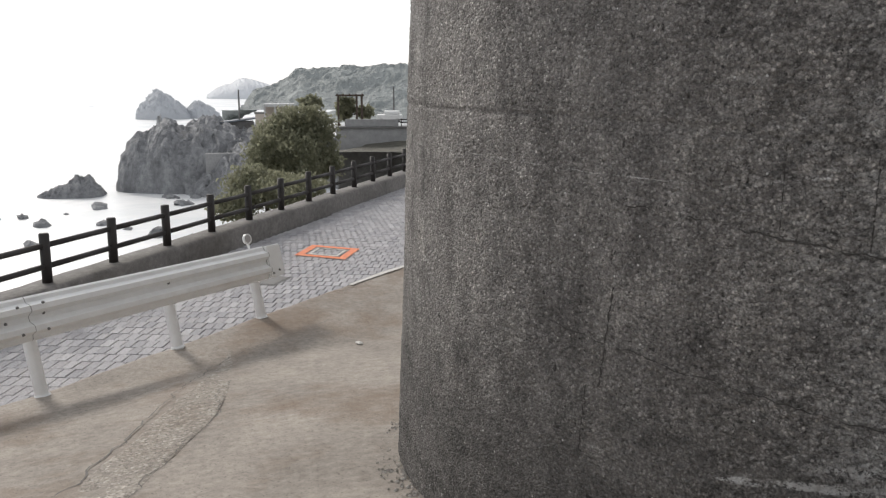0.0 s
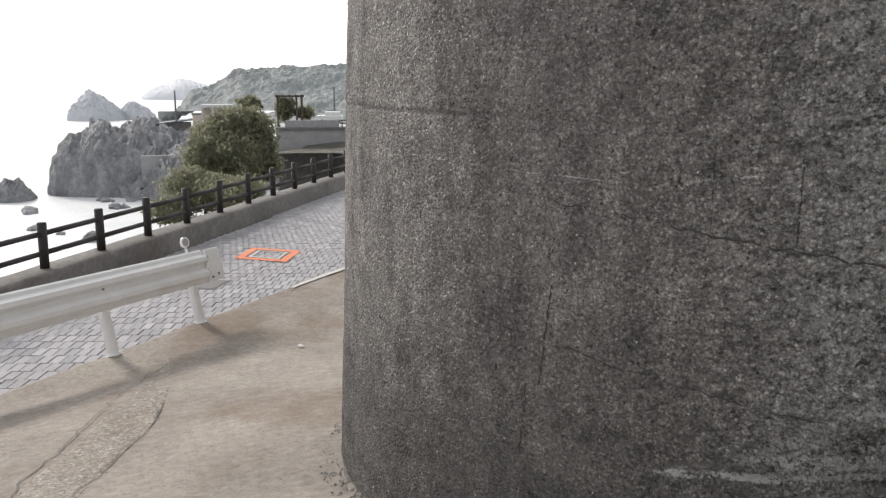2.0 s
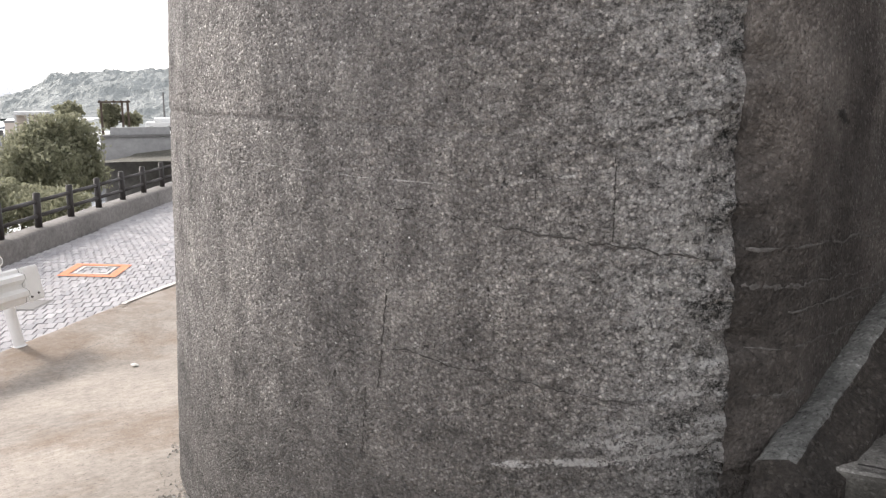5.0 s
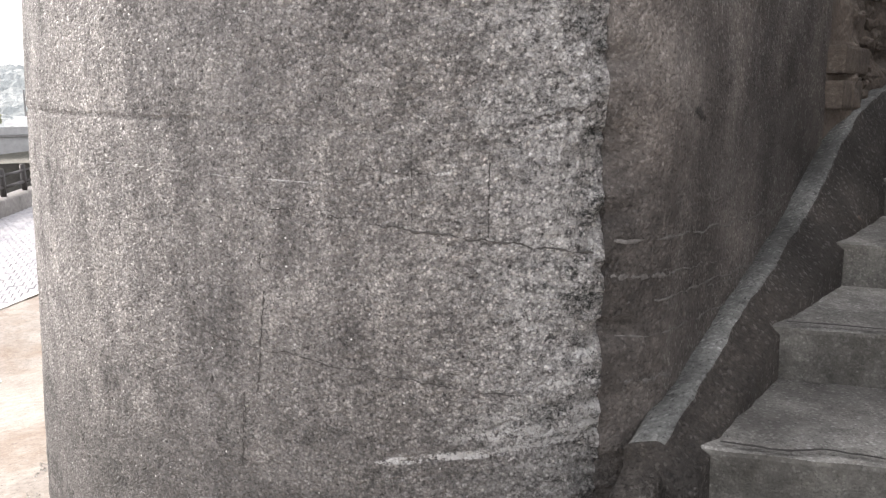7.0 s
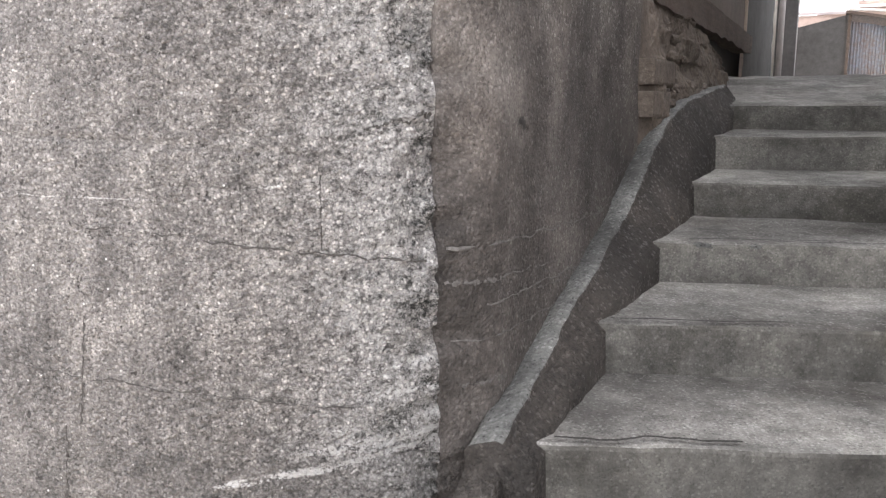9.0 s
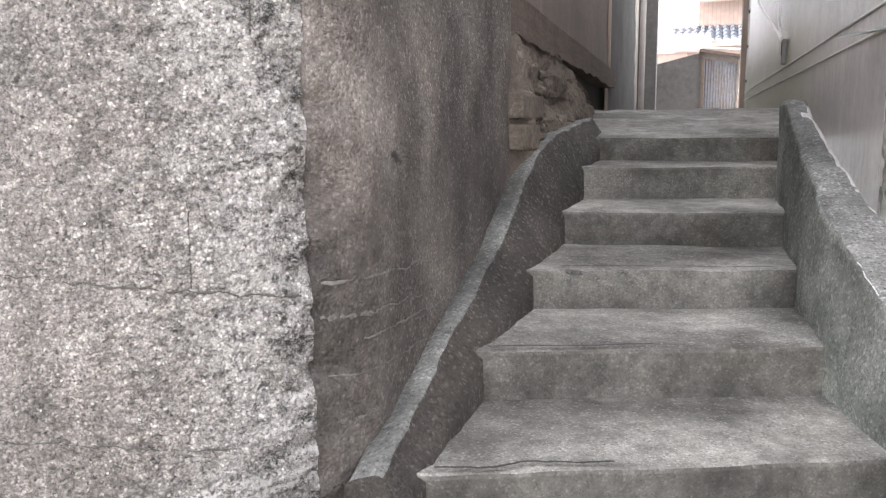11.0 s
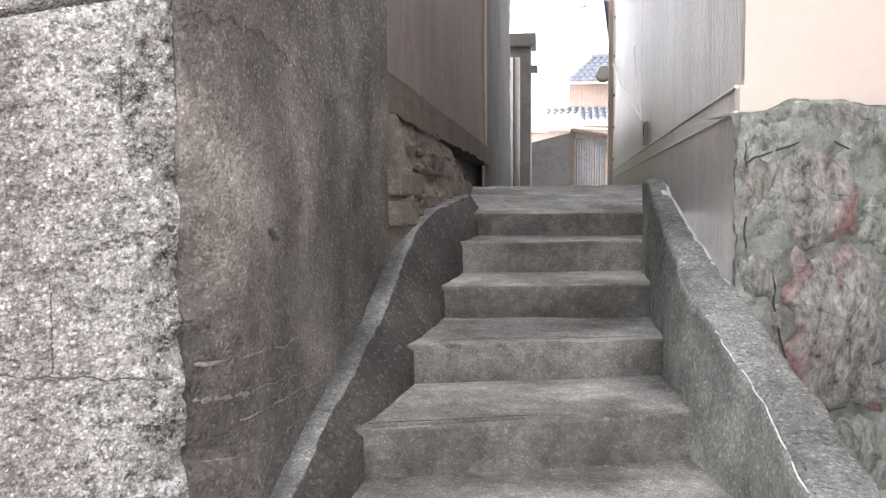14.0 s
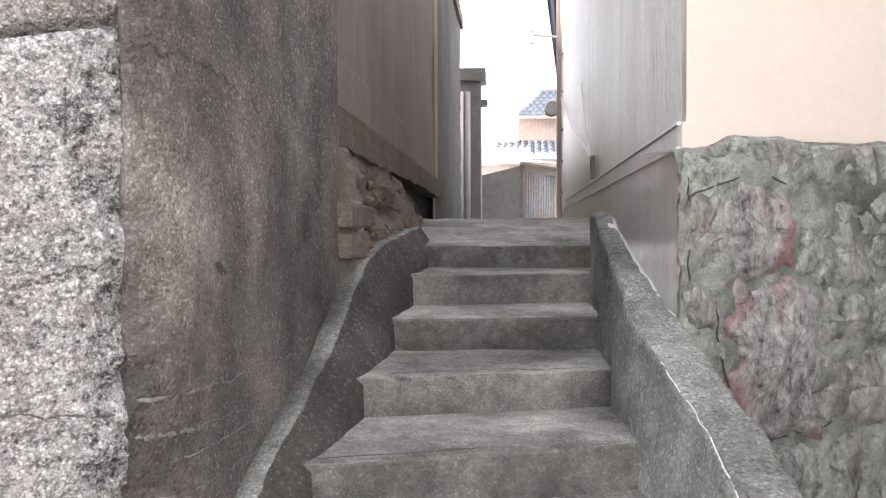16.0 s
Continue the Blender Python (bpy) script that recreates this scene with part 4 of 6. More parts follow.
# ---- shrubs and trees beyond the road ----
def leaf_cloud(centre, size, count, leaf, seed, hollow=0.35):
    rnd = random.Random(seed)
    verts, faces = [], []
    for _ in range(count):
        while True:
            d = Vector((rnd.uniform(-1, 1), rnd.uniform(-1, 1), rnd.uniform(-1, 1)))
            if hollow < d.length < 1:
                break
        d *= 0.82 + 0.42 * noise.fractal(d * 2.3 + Vector((seed, 0, 0)), 0.8, 2, 3)
        c = Vector(centre) + Vector((d.x * size[0], d.y * size[1], d.z * size[2]))
        q = Euler((rnd.uniform(0, 6.3), rnd.uniform(0, 6.3), rnd.uniform(0, 6.3))).to_matrix()
        s = leaf * rnd.uniform(0.6, 1.5)
        k = len(verts)
        for p in ((-0.5, 0, 0), (0, -0.32, 0.06), (0.6, 0, 0), (0, 0.32, 0.06)):
            verts.append(c + q @ (Vector(p) * s))
        faces.append((k, k + 1, k + 2, k + 3))
    return verts, faces


def shrub(name, clouds, trunk, label, leaf, seed, category="shrub"):
    base = trunk[0]
    th = thing(name, base, label, category)
    bm = bmesh.new()
    add_tube(bm, base, trunk[1], 0.10, 0.05, 8)
    for c, s, n in clouds:
        add_tube(bm, trunk[1], c, 0.05, 0.015, 6)
    part("trunk", bm, M_TRUNK, th)
    verts, faces = [], []
    for k, (c, s, n) in enumerate(clouds):
        v_, f_ = leaf_cloud(c, s, int(n * 2.6), leaf, seed + k)
        o = len(verts)
        verts += v_
        faces += [tuple(i + o for i in f) for f in f_]
    me = bpy.data.meshes.new("crown")
    me.from_pydata(verts, [], faces)
    me.materials.append(M_LEAF)
    cr = new("crown", me)
    cr.parent = th
    bpy.context.view_layer.update()
    cr.matrix_parent_inverse = th.matrix_world.inverted()
    return th


def pt(az, d, el):
    return polar(az, d, at_elev(d, el))


shrub("roadside_tree", [(pt(-69.0, 27, -2.7), (1.0, 1.0, 0.75), 1500), (pt(-70.4, 27, -3.3), (0.9, 0.9, 0.7), 1300), (pt(-67.8, 27, -3.6), (0.75, 0.8, 0.9), 1300),
                        (pt(-71.4, 26, -4.8), (0.8, 0.8, 0.8), 1200), (pt(-69.5, 26, -5.0), (1.2, 1.0, 1.0), 1800), (pt(-67.6, 27, -5.4), (0.6, 0.8, 0.7), 1000)],
      (pt(-69.3, 27, -9.5), pt(-69.3, 27, -5.0)), "dense dark green coastal tree beyond the fence", 0.095, 31, "tree")
shrub("bank_shrub", [(pt(-72.4, 24, -6.6), (0.9, 0.9, 0.6), 1300), (pt(-70.6, 23, -7.2), (1.0, 0.9, 0.6), 1300), (pt(-73.6, 23, -8.2), (0.7, 0.8, 0.5), 900), (pt(-69, 22, -7.4), (0.9, 0.8, 0.6), 900)],
      (pt(-71.5, 23, -12), pt(-71.5, 23, -8)), "yellow-green scrub on the sea bank", 0.085, 61)
shrub("yard_shrub", [(pt(-68.3, 45, -1.35), (0.7, 0.7, 0.5), 500)], (pt(-68.3, 45, -3.5), pt(-68.3, 45, -2)), "rounded light green garden shrub", 0.18, 71)
shrub("yard_shrub", [(pt(-65.9, 45, -1.6), (0.6, 0.6, 0.7), 400), (pt(-64.6, 45, -1.9), (0.5, 0.6, 0.4), 300)], (pt(-65.9, 45, -3.5), pt(-65.9, 45, -2.2)), "dark garden shrub behind the terrace wall", 0.18, 81)


# ---- village terrace ----
def facing(az, dist, z=0.0, turn=0.0):
    """Pose at a bearing, its local x across the line of sight, y away."""
    p = polar(az, dist, z)
    return Matrix.Translation(p) @ Matrix.Rotation(-radians(az) + turn, 4, "Z")


terrace = thing("terrace_wall", polar(-63, 36, -3), "long grey concrete terrace wall beyond the fence", "wall", kind="structure")
m = facing(-63.5, 36)
part("wall", box(-1.95, 6.0, 0, 0.5, -5.0, at_elev(36, -3.05), m, 0.02), M_SEAWALL, terrace)
part("coping", box(-1.95, 6.0, -0.08, 0.5, at_elev(36, -3.05) + 0.003, at_elev(36, -2.9), m, 0.01), M_GREYWALL, terrace)
part("parapet", box(-1.55, 0.75, 0.05, 0.3, at_elev(36, -2.9) + 0.003, at_elev(36, -2.42), m, 0.01), M_SEAWALL, terrace, "pale block parapet")
rail_th = thing("terrace_railing", polar(-62, 36, -0.4), "dark thin railing on the terrace", "railing")
for k in range(8):
    part("bar", box(0.85 + k * 0.3, 0.89 + k * 0.3, 0.1, 0.14, at_elev(36, -2.9), at_elev(36, -2.45), m), M_BLACKWOOD, rail_th)
for e in (-2.47, -2.68):
    part("rail", box(0.8, 3.2, 0.09, 0.15, at_elev(36, e), at_elev(36, e) + 0.05, m), M_BLACKWOOD, rail_th)
steps_th = thing("lower_wall", polar(-64, 33, -3), "darker lower step of the terrace wall", "wall", kind="structure")
part("wall", box(-1.75, 7.0, 0, 0.4, -5, at_elev(33.5, -4.6), facing(-63.5, 33.5), 0.02), M_GREYWALL, steps_th)

pergola = thing("pergola", polar(-65.6, 44, -1), "bare dark timber pergola on the terrace", "pergola")
m = facing(-65.6, 44)
for x in (-0.62, 0.35, 0.62):
    for y in (0, 1.2):
        part("post", box(x - 0.05, x + 0.05, y, y + 0.1, -1.6, at_elev(44, -0.85), m), M_OLDWOOD, pergola)
for y in (0, 1.2):
    part("beam", box(-0.75, 0.75, y - 0.02, y + 0.1, at_elev(44, -0.85), at_elev(44, -0.75), m), M_OLDWOOD, pergola)
for k in range(5):
    part("slat", box(-0.7 + k * 0.33, -0.64 + k * 0.33, -0.2, 1.4, at_elev(44, -0.75) + 0.003, at_elev(44, -0.68), m), M_OLDWOOD, pergola)

hut = thing("white_hut", polar(-71, 46, -1), "small white flat-roofed shelter behind the tree", "building")
m = facing(-70.4, 46)
part("roof", box(-0.8, 0.85, 0, 1.5, at_elev(46, -1.55), at_elev(46, -1.35), m, 0.01), M_WHITEFRAME, hut)
for x in (-0.75, -0.2, 0.4, 0.75):
    part("post", box(x - 0.05, x + 0.05, 0.05, 0.15, -2.5, at_elev(46, -1.55), m), M_WHITEFRAME, hut)
part("wall", box(-0.8, 0.8, 1.3, 1.4, -2.5, at_elev(46, -1.55), m), M_CREAM, hut)
shed = thing("dark_shed", polar(-72.8, 116, -4), "low dark shed with a shallow pitched roof", "building")
m = facing(-73.2, 116)
part("wall", box(-2.3, 2.3, 0, 3, -7, at_elev(116, -2.5), m), M_GREYWALL, shed)
bm = bmesh.new()
add_box(bm, -2.7, 2.7, -0.3, 3.3, 0, 0.2)
bmesh.ops.transform(bm, matrix=m @ Matrix.Translation((0, 0, at_elev(116, -2.5))) @ Matrix.Rotation(radians(-7), 4, "Y"), verts=list(bm.verts))
part("roof", bm, M_TILE, shed)
whouse = thing("white_store", polar(-71.6, 112, -3), "small white-walled store beside the shed", "building")
part("wall", box(-0.7, 0.7, 0, 2.0, -7, at_elev(112, -2.0), facing(-71.6, 112)), M_CREAM, whouse)
part("roof", box(-0.8, 0.8, -0.1, 2.1, at_elev(112, -2.0), at_elev(112, -1.9), facing(-71.6, 112)), M_GREYWALL, whouse)
for az, d, e0, e1, lab in ((-73.0, 58, -0.4, -2.4, "slender dark wooden pole"), (-62.6, 60, -0.2, -2.2, "slender grey utility pole")):
    solo("utility_pole", tube(pt(az, d, e1), pt(az, d, e0), 0.07, 0.05, 8), M_GREYWALL, lab, "pole")
swall = solo("shore_wall", box(-2.4, 2.4, 0, 0.8, -11.9, at_elev(103, -4.6), facing(-74.0, 103), 0.05), M_SEAWALL, "pale masonry shore wall below the headland", "wall", "structure")
van = thing("white_van", polar(-62.8, 48, -1), "small white vehicle parked on the terrace", "vehicle")
m = facing(-62.9, 48)
part("body", box(-0.75, 0.75, 0, 1.2, at_elev(48, -2.5), at_elev(48, -2.1), m, 0.06), M_WHITE, van)
part("cabin", box(-0.3, 0.6, 0.1, 1.1, at_elev(48, -2.1), at_elev(48, -1.85), m, 0.06), M_WHITE, van)
for x in (-0.45, 0.45):
    part("wheel", tube(m @ Vector((x, -0.02, at_elev(48, -2.52))), m @ Vector((x, 0.15, at_elev(48, -2.52))), 0.13, 0.13, 12), M_DARK, van)

# ---- the stairs ----
stairs = thing("stairs", (-0.1, 2.0, 0.0), "worn grey concrete steps rising between old walls", "stairs", kind="structure")
# front edge: left y, right y, height, for each step
STEPS = [(1.42, 1.90, 0.175), (2.10, 2.64, 0.355), (2.765, 3.25, 0.545), (3.48, 3.89, 0.725), (4.30, 4.53, 0.91), (5.02, 5.32, 1.108), (5.90, 6.0, 1.272)]
XL, XR = -0.84, 0.60


def step_mesh(yl, yr, z, deep, seed, below):
    """One step: worn nosing, slightly dished tread, rough riser."""
    nx, prof = 46, [(0.006, -1.0), (0.004, -0.5), (0.002, -0.12), (0.0, -0.05), (0.0, -0.014), (0.006, -0.003), (0.03, 0.0), (0.25, 0.004), (0.6, 0.006), (1.0, 0.008)]
    bm = bmesh.new()
    rows = []
    for i in range(nx + 1):
        f = i / nx
        x = XL + (XR - XL) * f
        yf = yl + (yr - yl) * f
        chip = 0.012 * max(0.0, noise.fractal(Vector((x * 6, seed * 5.0, 0)), 0.8, 2, 5))
        row = []
        for k, (dy, dz) in enumerate(prof):
            if dz <= -0.12:
                zz = z + dz * (below + 0.05) if dz < -0.3 else z + dz
                y = yf + dy
            else:
                zz = z + dz * (1.0 if k < 7 else 1.0)
                y = yf + (dy if k < 6 else dy * deep)
            p = Vector((x, y, zz))
            p.z += 0.006 * noise.fractal(Vector((x * 3, y * 3, seed)), 0.9, 2, 4) - 0.004 * math.sin(math.pi * f)
            if 2 <= k <= 5:
                p.y += chip
                p.z -= chip * 0.6
            p.y += 0.004 * noise.fractal(Vector((x * 5, z * 9, zz * 8)), 0.8, 2, 4)
            row.append(bm.verts.new(p))
        rows.append(row)
    for r, s in zip(rows[:-1], rows[1:]):
        for k in range(len(prof) - 1):
            bm.faces.new((r[k], s[k], s[k + 1], r[k + 1]))
    return bm


for k, (yl, yr, z) in enumerate(STEPS):
    nxt = STEPS[k + 1] if k + 1 < len(STEPS) else None
    below = z - (STEPS[k - 1][2] if k else -0.1)
    deep = (max(nxt[0] - yl, nxt[1] - yr) + 0.06) if nxt else 0.16
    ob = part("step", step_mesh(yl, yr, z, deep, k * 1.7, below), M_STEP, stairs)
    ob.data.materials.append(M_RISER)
    # Upright faces take the shaded copy of the concrete.
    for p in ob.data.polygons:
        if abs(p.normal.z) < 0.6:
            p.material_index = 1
# the rising landing and alley floor


def alley_floor(i, j):
    x, y = -1.1 + 2.0 * i, 6.03 + 14.0 * j
    z = 1.272 + min(y - 6.03, 2.2) * 0.107 + max(0.0, y - 8.3) * 0.012
    p = Vector((x, y, z))
    p.z += (wob(p, 2.0, 0.02, 3) + wob(p, 7.0, 0.012, 5)) * min(1.0, (y - 6.03) * 3)
    return p


part("landing", sheet(40, 120, alley_floor), M_STEP, stairs, "rough sloping concrete landing", smooth=True)

# cracks and broken lips on the treads
for (x0, x1, k, dy, seed) in ((-0.70, -0.12, 2, 0.03, 1.0), (-0.55, 0.02, 3, 0.04, 2.0), (-0.2, 0.35, 3, 0.0, 6.0), (-0.7, -0.2, 1, 0.03, 3.0)):
    yl, yr, z = STEPS[k]
    pts = [Vector((x0 + (x1 - x0) * q / 50, 0, 0)) for q in range(51)]
    for q, p in enumerate(pts):
        f = (p.x - XL) / (XR - XL)
        p.y = yl + (yr - yl) * f + dy + 0.03 * noise.fractal(Vector((p.x * 4, seed, 0)), 0.8, 2, 4) * math.sin(math.pi * q / 50)
    part("crack", flat_strip(pts, 0.010, 0.010, lambda x, y, z=z: z + 0.002), M_DARK, stairs, "dark crack along the worn nosing")

# ---- kerbs of the stairs ----


def kerb_mesh(xl, xr, top, y0, y1, n, foot, seed, round_=0.025, rough=0.008, mid_r=None, mid_l=None, tilt=0.0):
    """A sloping kerb: xl, xr and top give its sides and height at y."""
    bm = bmesh.new()
    prev = None
    for k in range(n + 1):
        y = y0 + (y1 - y0) * k / n
        a, b, z = xl(y), xr(y), top(y)
        rx, rz = mid_r(y) if mid_r else (b, (z + foot) / 2)
        lx, lz = mid_l(y) if mid_l else (a, (z + foot) / 2)
        rz, lz = min(rz, z - round_ * 1.6), min(lz, z - round_ * 2.5)
        prof = [(lx, foot), (lx, lz), (lx * 0.5 + a * 0.5, lz * 0.5 + (z - round_ * 2) * 0.5), (a, z - round_ * 2 - tilt), (a, z - round_ - tilt), (a + round_ * 0.4, z - round_ * 0.25 - tilt), (a + round_, z - tilt * 0.8), ((a + b) / 2, z + 0.004 - tilt * 0.5), (b - round_, z), (b - round_ * 0.3, z - round_ * 0.3), (b, z - round_), (b * 0.5 + rx * 0.5, (z - round_) * 0.5 + rz * 0.5), (rx, rz), (rx + (0.015 if mid_r else 0.0), foot)]
        row = []
        for q, (x, zz) in enumerate(prof):
            p = Vector((x, y, zz))
            p += Vector((wob(p, 4.0, rough, seed), wob(p, 5.0, rough, seed + 2), wob(p, 4.0, rough, seed + 4) if zz > foot else 0)) + Vector((wob(p, 18.0, rough * 0.4, seed), 0, wob(p, 15, rough * 0.4, seed + 1)))
            row.append(bm.verts.new(p))
        if prev:
            for q in range(len(prof) - 1):
                bm.faces.new((prev[q], row[q], row[q + 1], prev[q + 1]))
        else:
            bm.faces.new(row)
        prev = row
    bm.faces.new(prev[::-1])
    bmesh.ops.recalc_face_normals(bm, faces=bm.faces)
    return bm


def lerp_table(tab):
    def f(y):
        for (a, p), (b, q) in zip(tab[:-1], tab[1:]):
            if y <= b:
                s = max(0.0, (y - a) / (b - a))
                return p + (q - p) * s
        return tab[-1][1]
    return f


LEFT_TOP = [(2.03, 0.375), (2.13, 0.41), (2.27, 0.452), (2.5, 0.512), (2.84, 0.64), (3.05, 0.70), (3.53, 0.84), (3.72, 0.925), (4.38, 1.205), (4.9, 1.31), (6.4, 1.42)]
nose_l = lerp_table([(2.1, 0.355), (2.765, 0.545), (3.48, 0.725), (4.30, 0.91), (5.02, 1.108), (5.9, 1.272)])
nose_r = lerp_table([(1.2, 0.06), (2.64, 0.355), (3.25, 0.545), (3.89, 0.725), (4.53, 0.91), (5.32, 1.108)])
side_l = lerp_table([(2.1, -0.72), (2.83, -0.71), (3.6, -0.66), (4.4, -0.635), (5.2, -0.62), (6.4, -0.62)])
side_r = lerp_table([(1.2, 0.625), (2.6, 0.60), (3.22, 0.485), (3.9, 0.443), (4.6, 0.465), (5.3, 0.475)])
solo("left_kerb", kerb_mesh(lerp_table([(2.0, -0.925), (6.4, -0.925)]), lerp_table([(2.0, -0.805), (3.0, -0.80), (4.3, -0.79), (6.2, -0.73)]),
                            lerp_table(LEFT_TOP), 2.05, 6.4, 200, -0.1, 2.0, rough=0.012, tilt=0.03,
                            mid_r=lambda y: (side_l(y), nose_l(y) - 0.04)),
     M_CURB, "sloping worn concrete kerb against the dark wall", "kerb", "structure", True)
solo("kerb_stub", kerb_mesh(lerp_table([(1.8, -0.93), (2.3, -0.93)]), lerp_table([(1.8, -0.81), (2.3, -0.81)]), lerp_table([(1.94, 0.22), (2.1, 0.34)]), 1.95, 2.1, 22, -0.1, 12.0, 0.03, 0.012),
     M_CURB, "broken rough foot of the stair kerb", "kerb", "structure", True)
solo("right_kerb", kerb_mesh(lerp_table([(1.2, 0.63), (2.75, 0.62), (3.5, 0.49), (6.0, 0.475)]), lerp_table([(1.2, 0.88), (2.75, 0.81), (3.6, 0.69), (4.4, 0.62), (6.0, 0.55)]),
                             lerp_table([(1.2, 0.36), (2.2, 0.585), (2.78, 0.735), (3.5, 0.995), (4.3, 1.235), (5.0, 1.475), (5.2, 1.49)]), 1.2, 5.2, 200, -0.3, 7.0, rough=0.012,
                             mid_l=lambda y: (side_r(y), nose_r(y))),
     M_CURBGREEN, "sloping worn concrete kerb below the stone wall", "kerb", "structure", True)

# Upward faces switch to the paler top; sides keep their own material.
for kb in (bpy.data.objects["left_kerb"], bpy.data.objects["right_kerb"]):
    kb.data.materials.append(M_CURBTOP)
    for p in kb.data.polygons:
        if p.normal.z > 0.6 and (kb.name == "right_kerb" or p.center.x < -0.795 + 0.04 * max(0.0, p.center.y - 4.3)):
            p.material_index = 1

# lime-worn edges of the kerb
rk = bpy.data.objects["right_kerb"]
rk.data.materials.append(M_LIME)
for p in rk.data.polygons:
    c, nn = p.center, p.normal
    ragged = noise.fractal(c * 6, 0.8, 2, 4) > -0.25
    if ragged and nn.z > 0.25 and nn.x > 0.2 and c.y > 3.55:
        p.material_index = 2
tops_ = lerp_table([(1.2, 0.36), (2.2, 0.585), (2.78, 0.735), (3.5, 0.995)])
edge_x = lerp_table([(1.2, 0.63), (2.75, 0.62), (3.5, 0.49)])
for seg in range(26):
    ya = 1.45 + seg * 0.066
    if noise.noise(Vector((seg * 0.9, 4.2, 1.0))) < -0.22:
        continue
    edge_pts = [Vector((edge_x(y) + 0.008 + 0.012 * noise.noise(Vector((y * 11, 0, 0))), y, tops_(y) - 0.008 + 0.01 * noise.noise(Vector((y * 13, 5, 0))))) for y in (ya, ya + 0.022, ya + 0.044, ya + 0.066)]
    part("worn_edge", ribbon(edge_pts, 0.0022 + 0.0012 * abs(noise.noise(Vector((seg * 1.7, 0, 3))))), M_LIME, rk, "lime-white worn edge of the kerb")
# pale broken chips under the cracked nosing
for x, k, w in ((-0.50, 3, 0.04), (-0.30, 3, 0.045)):
    yl, yr, z = STEPS[k]
    part("chip", lump((x, yl + (yr - yl) * (x - XL) / (XR - XL) + 0.012, z - 0.014), (w, 0.016, 0.010), x * 9.1 + k, 0.5, 3, 3.0), M_CURBTOP, stairs, "pale broken concrete chip")

# ---- stone retaining wall below the cream house ----
SD = Vector((0.9165, 0.40, 0))
SN = Vector((0.40, -0.9165, 0))
S0 = Vector((0.73, 3.79, 0))


def stone_at(s, z, out):
    return S0 + SD * s + SN * out + Vector((0, 0, z))


stone_rise = lerp_table([(0.0, 1.73), (0.135, 1.748), (0.24, 1.78), (0.32, 1.817), (0.64, 1.81), (0.92, 1.792), (1.23, 1.816), (3.3, 1.80)])


def stone_top(s):
    return stone_rise(s) + 0.018 * noise.fractal(Vector((s * 6, 0, 0)), 0.8, 2, 4)


swall = thing("stone_wall", (0.7, 3.86, 0.0), "old green-grey stone retaining wall set in mortar", "wall", kind="structure")


def stone_face(i, j):
    s = 3.2 * i
    z = -0.3 + (stone_top(s) + 0.3) * j
    p = stone_at(s, z, 0)
    o = wob(p, 2.5, 0.012, 2) + wob(p, 8.0, 0.022, 4) + wob(p, 24, 0.012, 6)
    if j > 0.93:
        o -= 0.05 * ((j - 0.93) / 0.07) ** 2
    return stone_at(s, z, 0.024 + o)


part("mortar_face", sheet(150, 110, stone_face), M_MORTAR, swall, "rough grey mortar between the stones", smooth=True)


def stone_cap(i, j):
    s = 3.2 * i
    if j == 0:
        return stone_face(i, 1.0)
    p = stone_at(s, stone_top(s), -0.03 - 0.35 * j)
    p.z += wob(p, 9, 0.012) if j > 0 else 0
    return p


part("wall_top", sheet(60, 4, stone_cap), M_MORTAR, swall, smooth=True)


def left_return(i, j):
    z = -0.3 + (stone_top(0) + 0.3) * j
    p = stone_at(0.0, z, 0.02) + Vector((0.07, 0.16, 0)) * i
    o = wob(stone_at(0, z, 0), 2.5, 0.05, 2) + wob(stone_at(0, z, 0), 8.0, 0.03, 4) + wob(stone_at(0, z, 0), 24, 0.01, 6)
    return p + SN * o * (1 - i)


part("return_face", sheet(6, 110, left_return), M_MORTAR, swall, smooth=True)


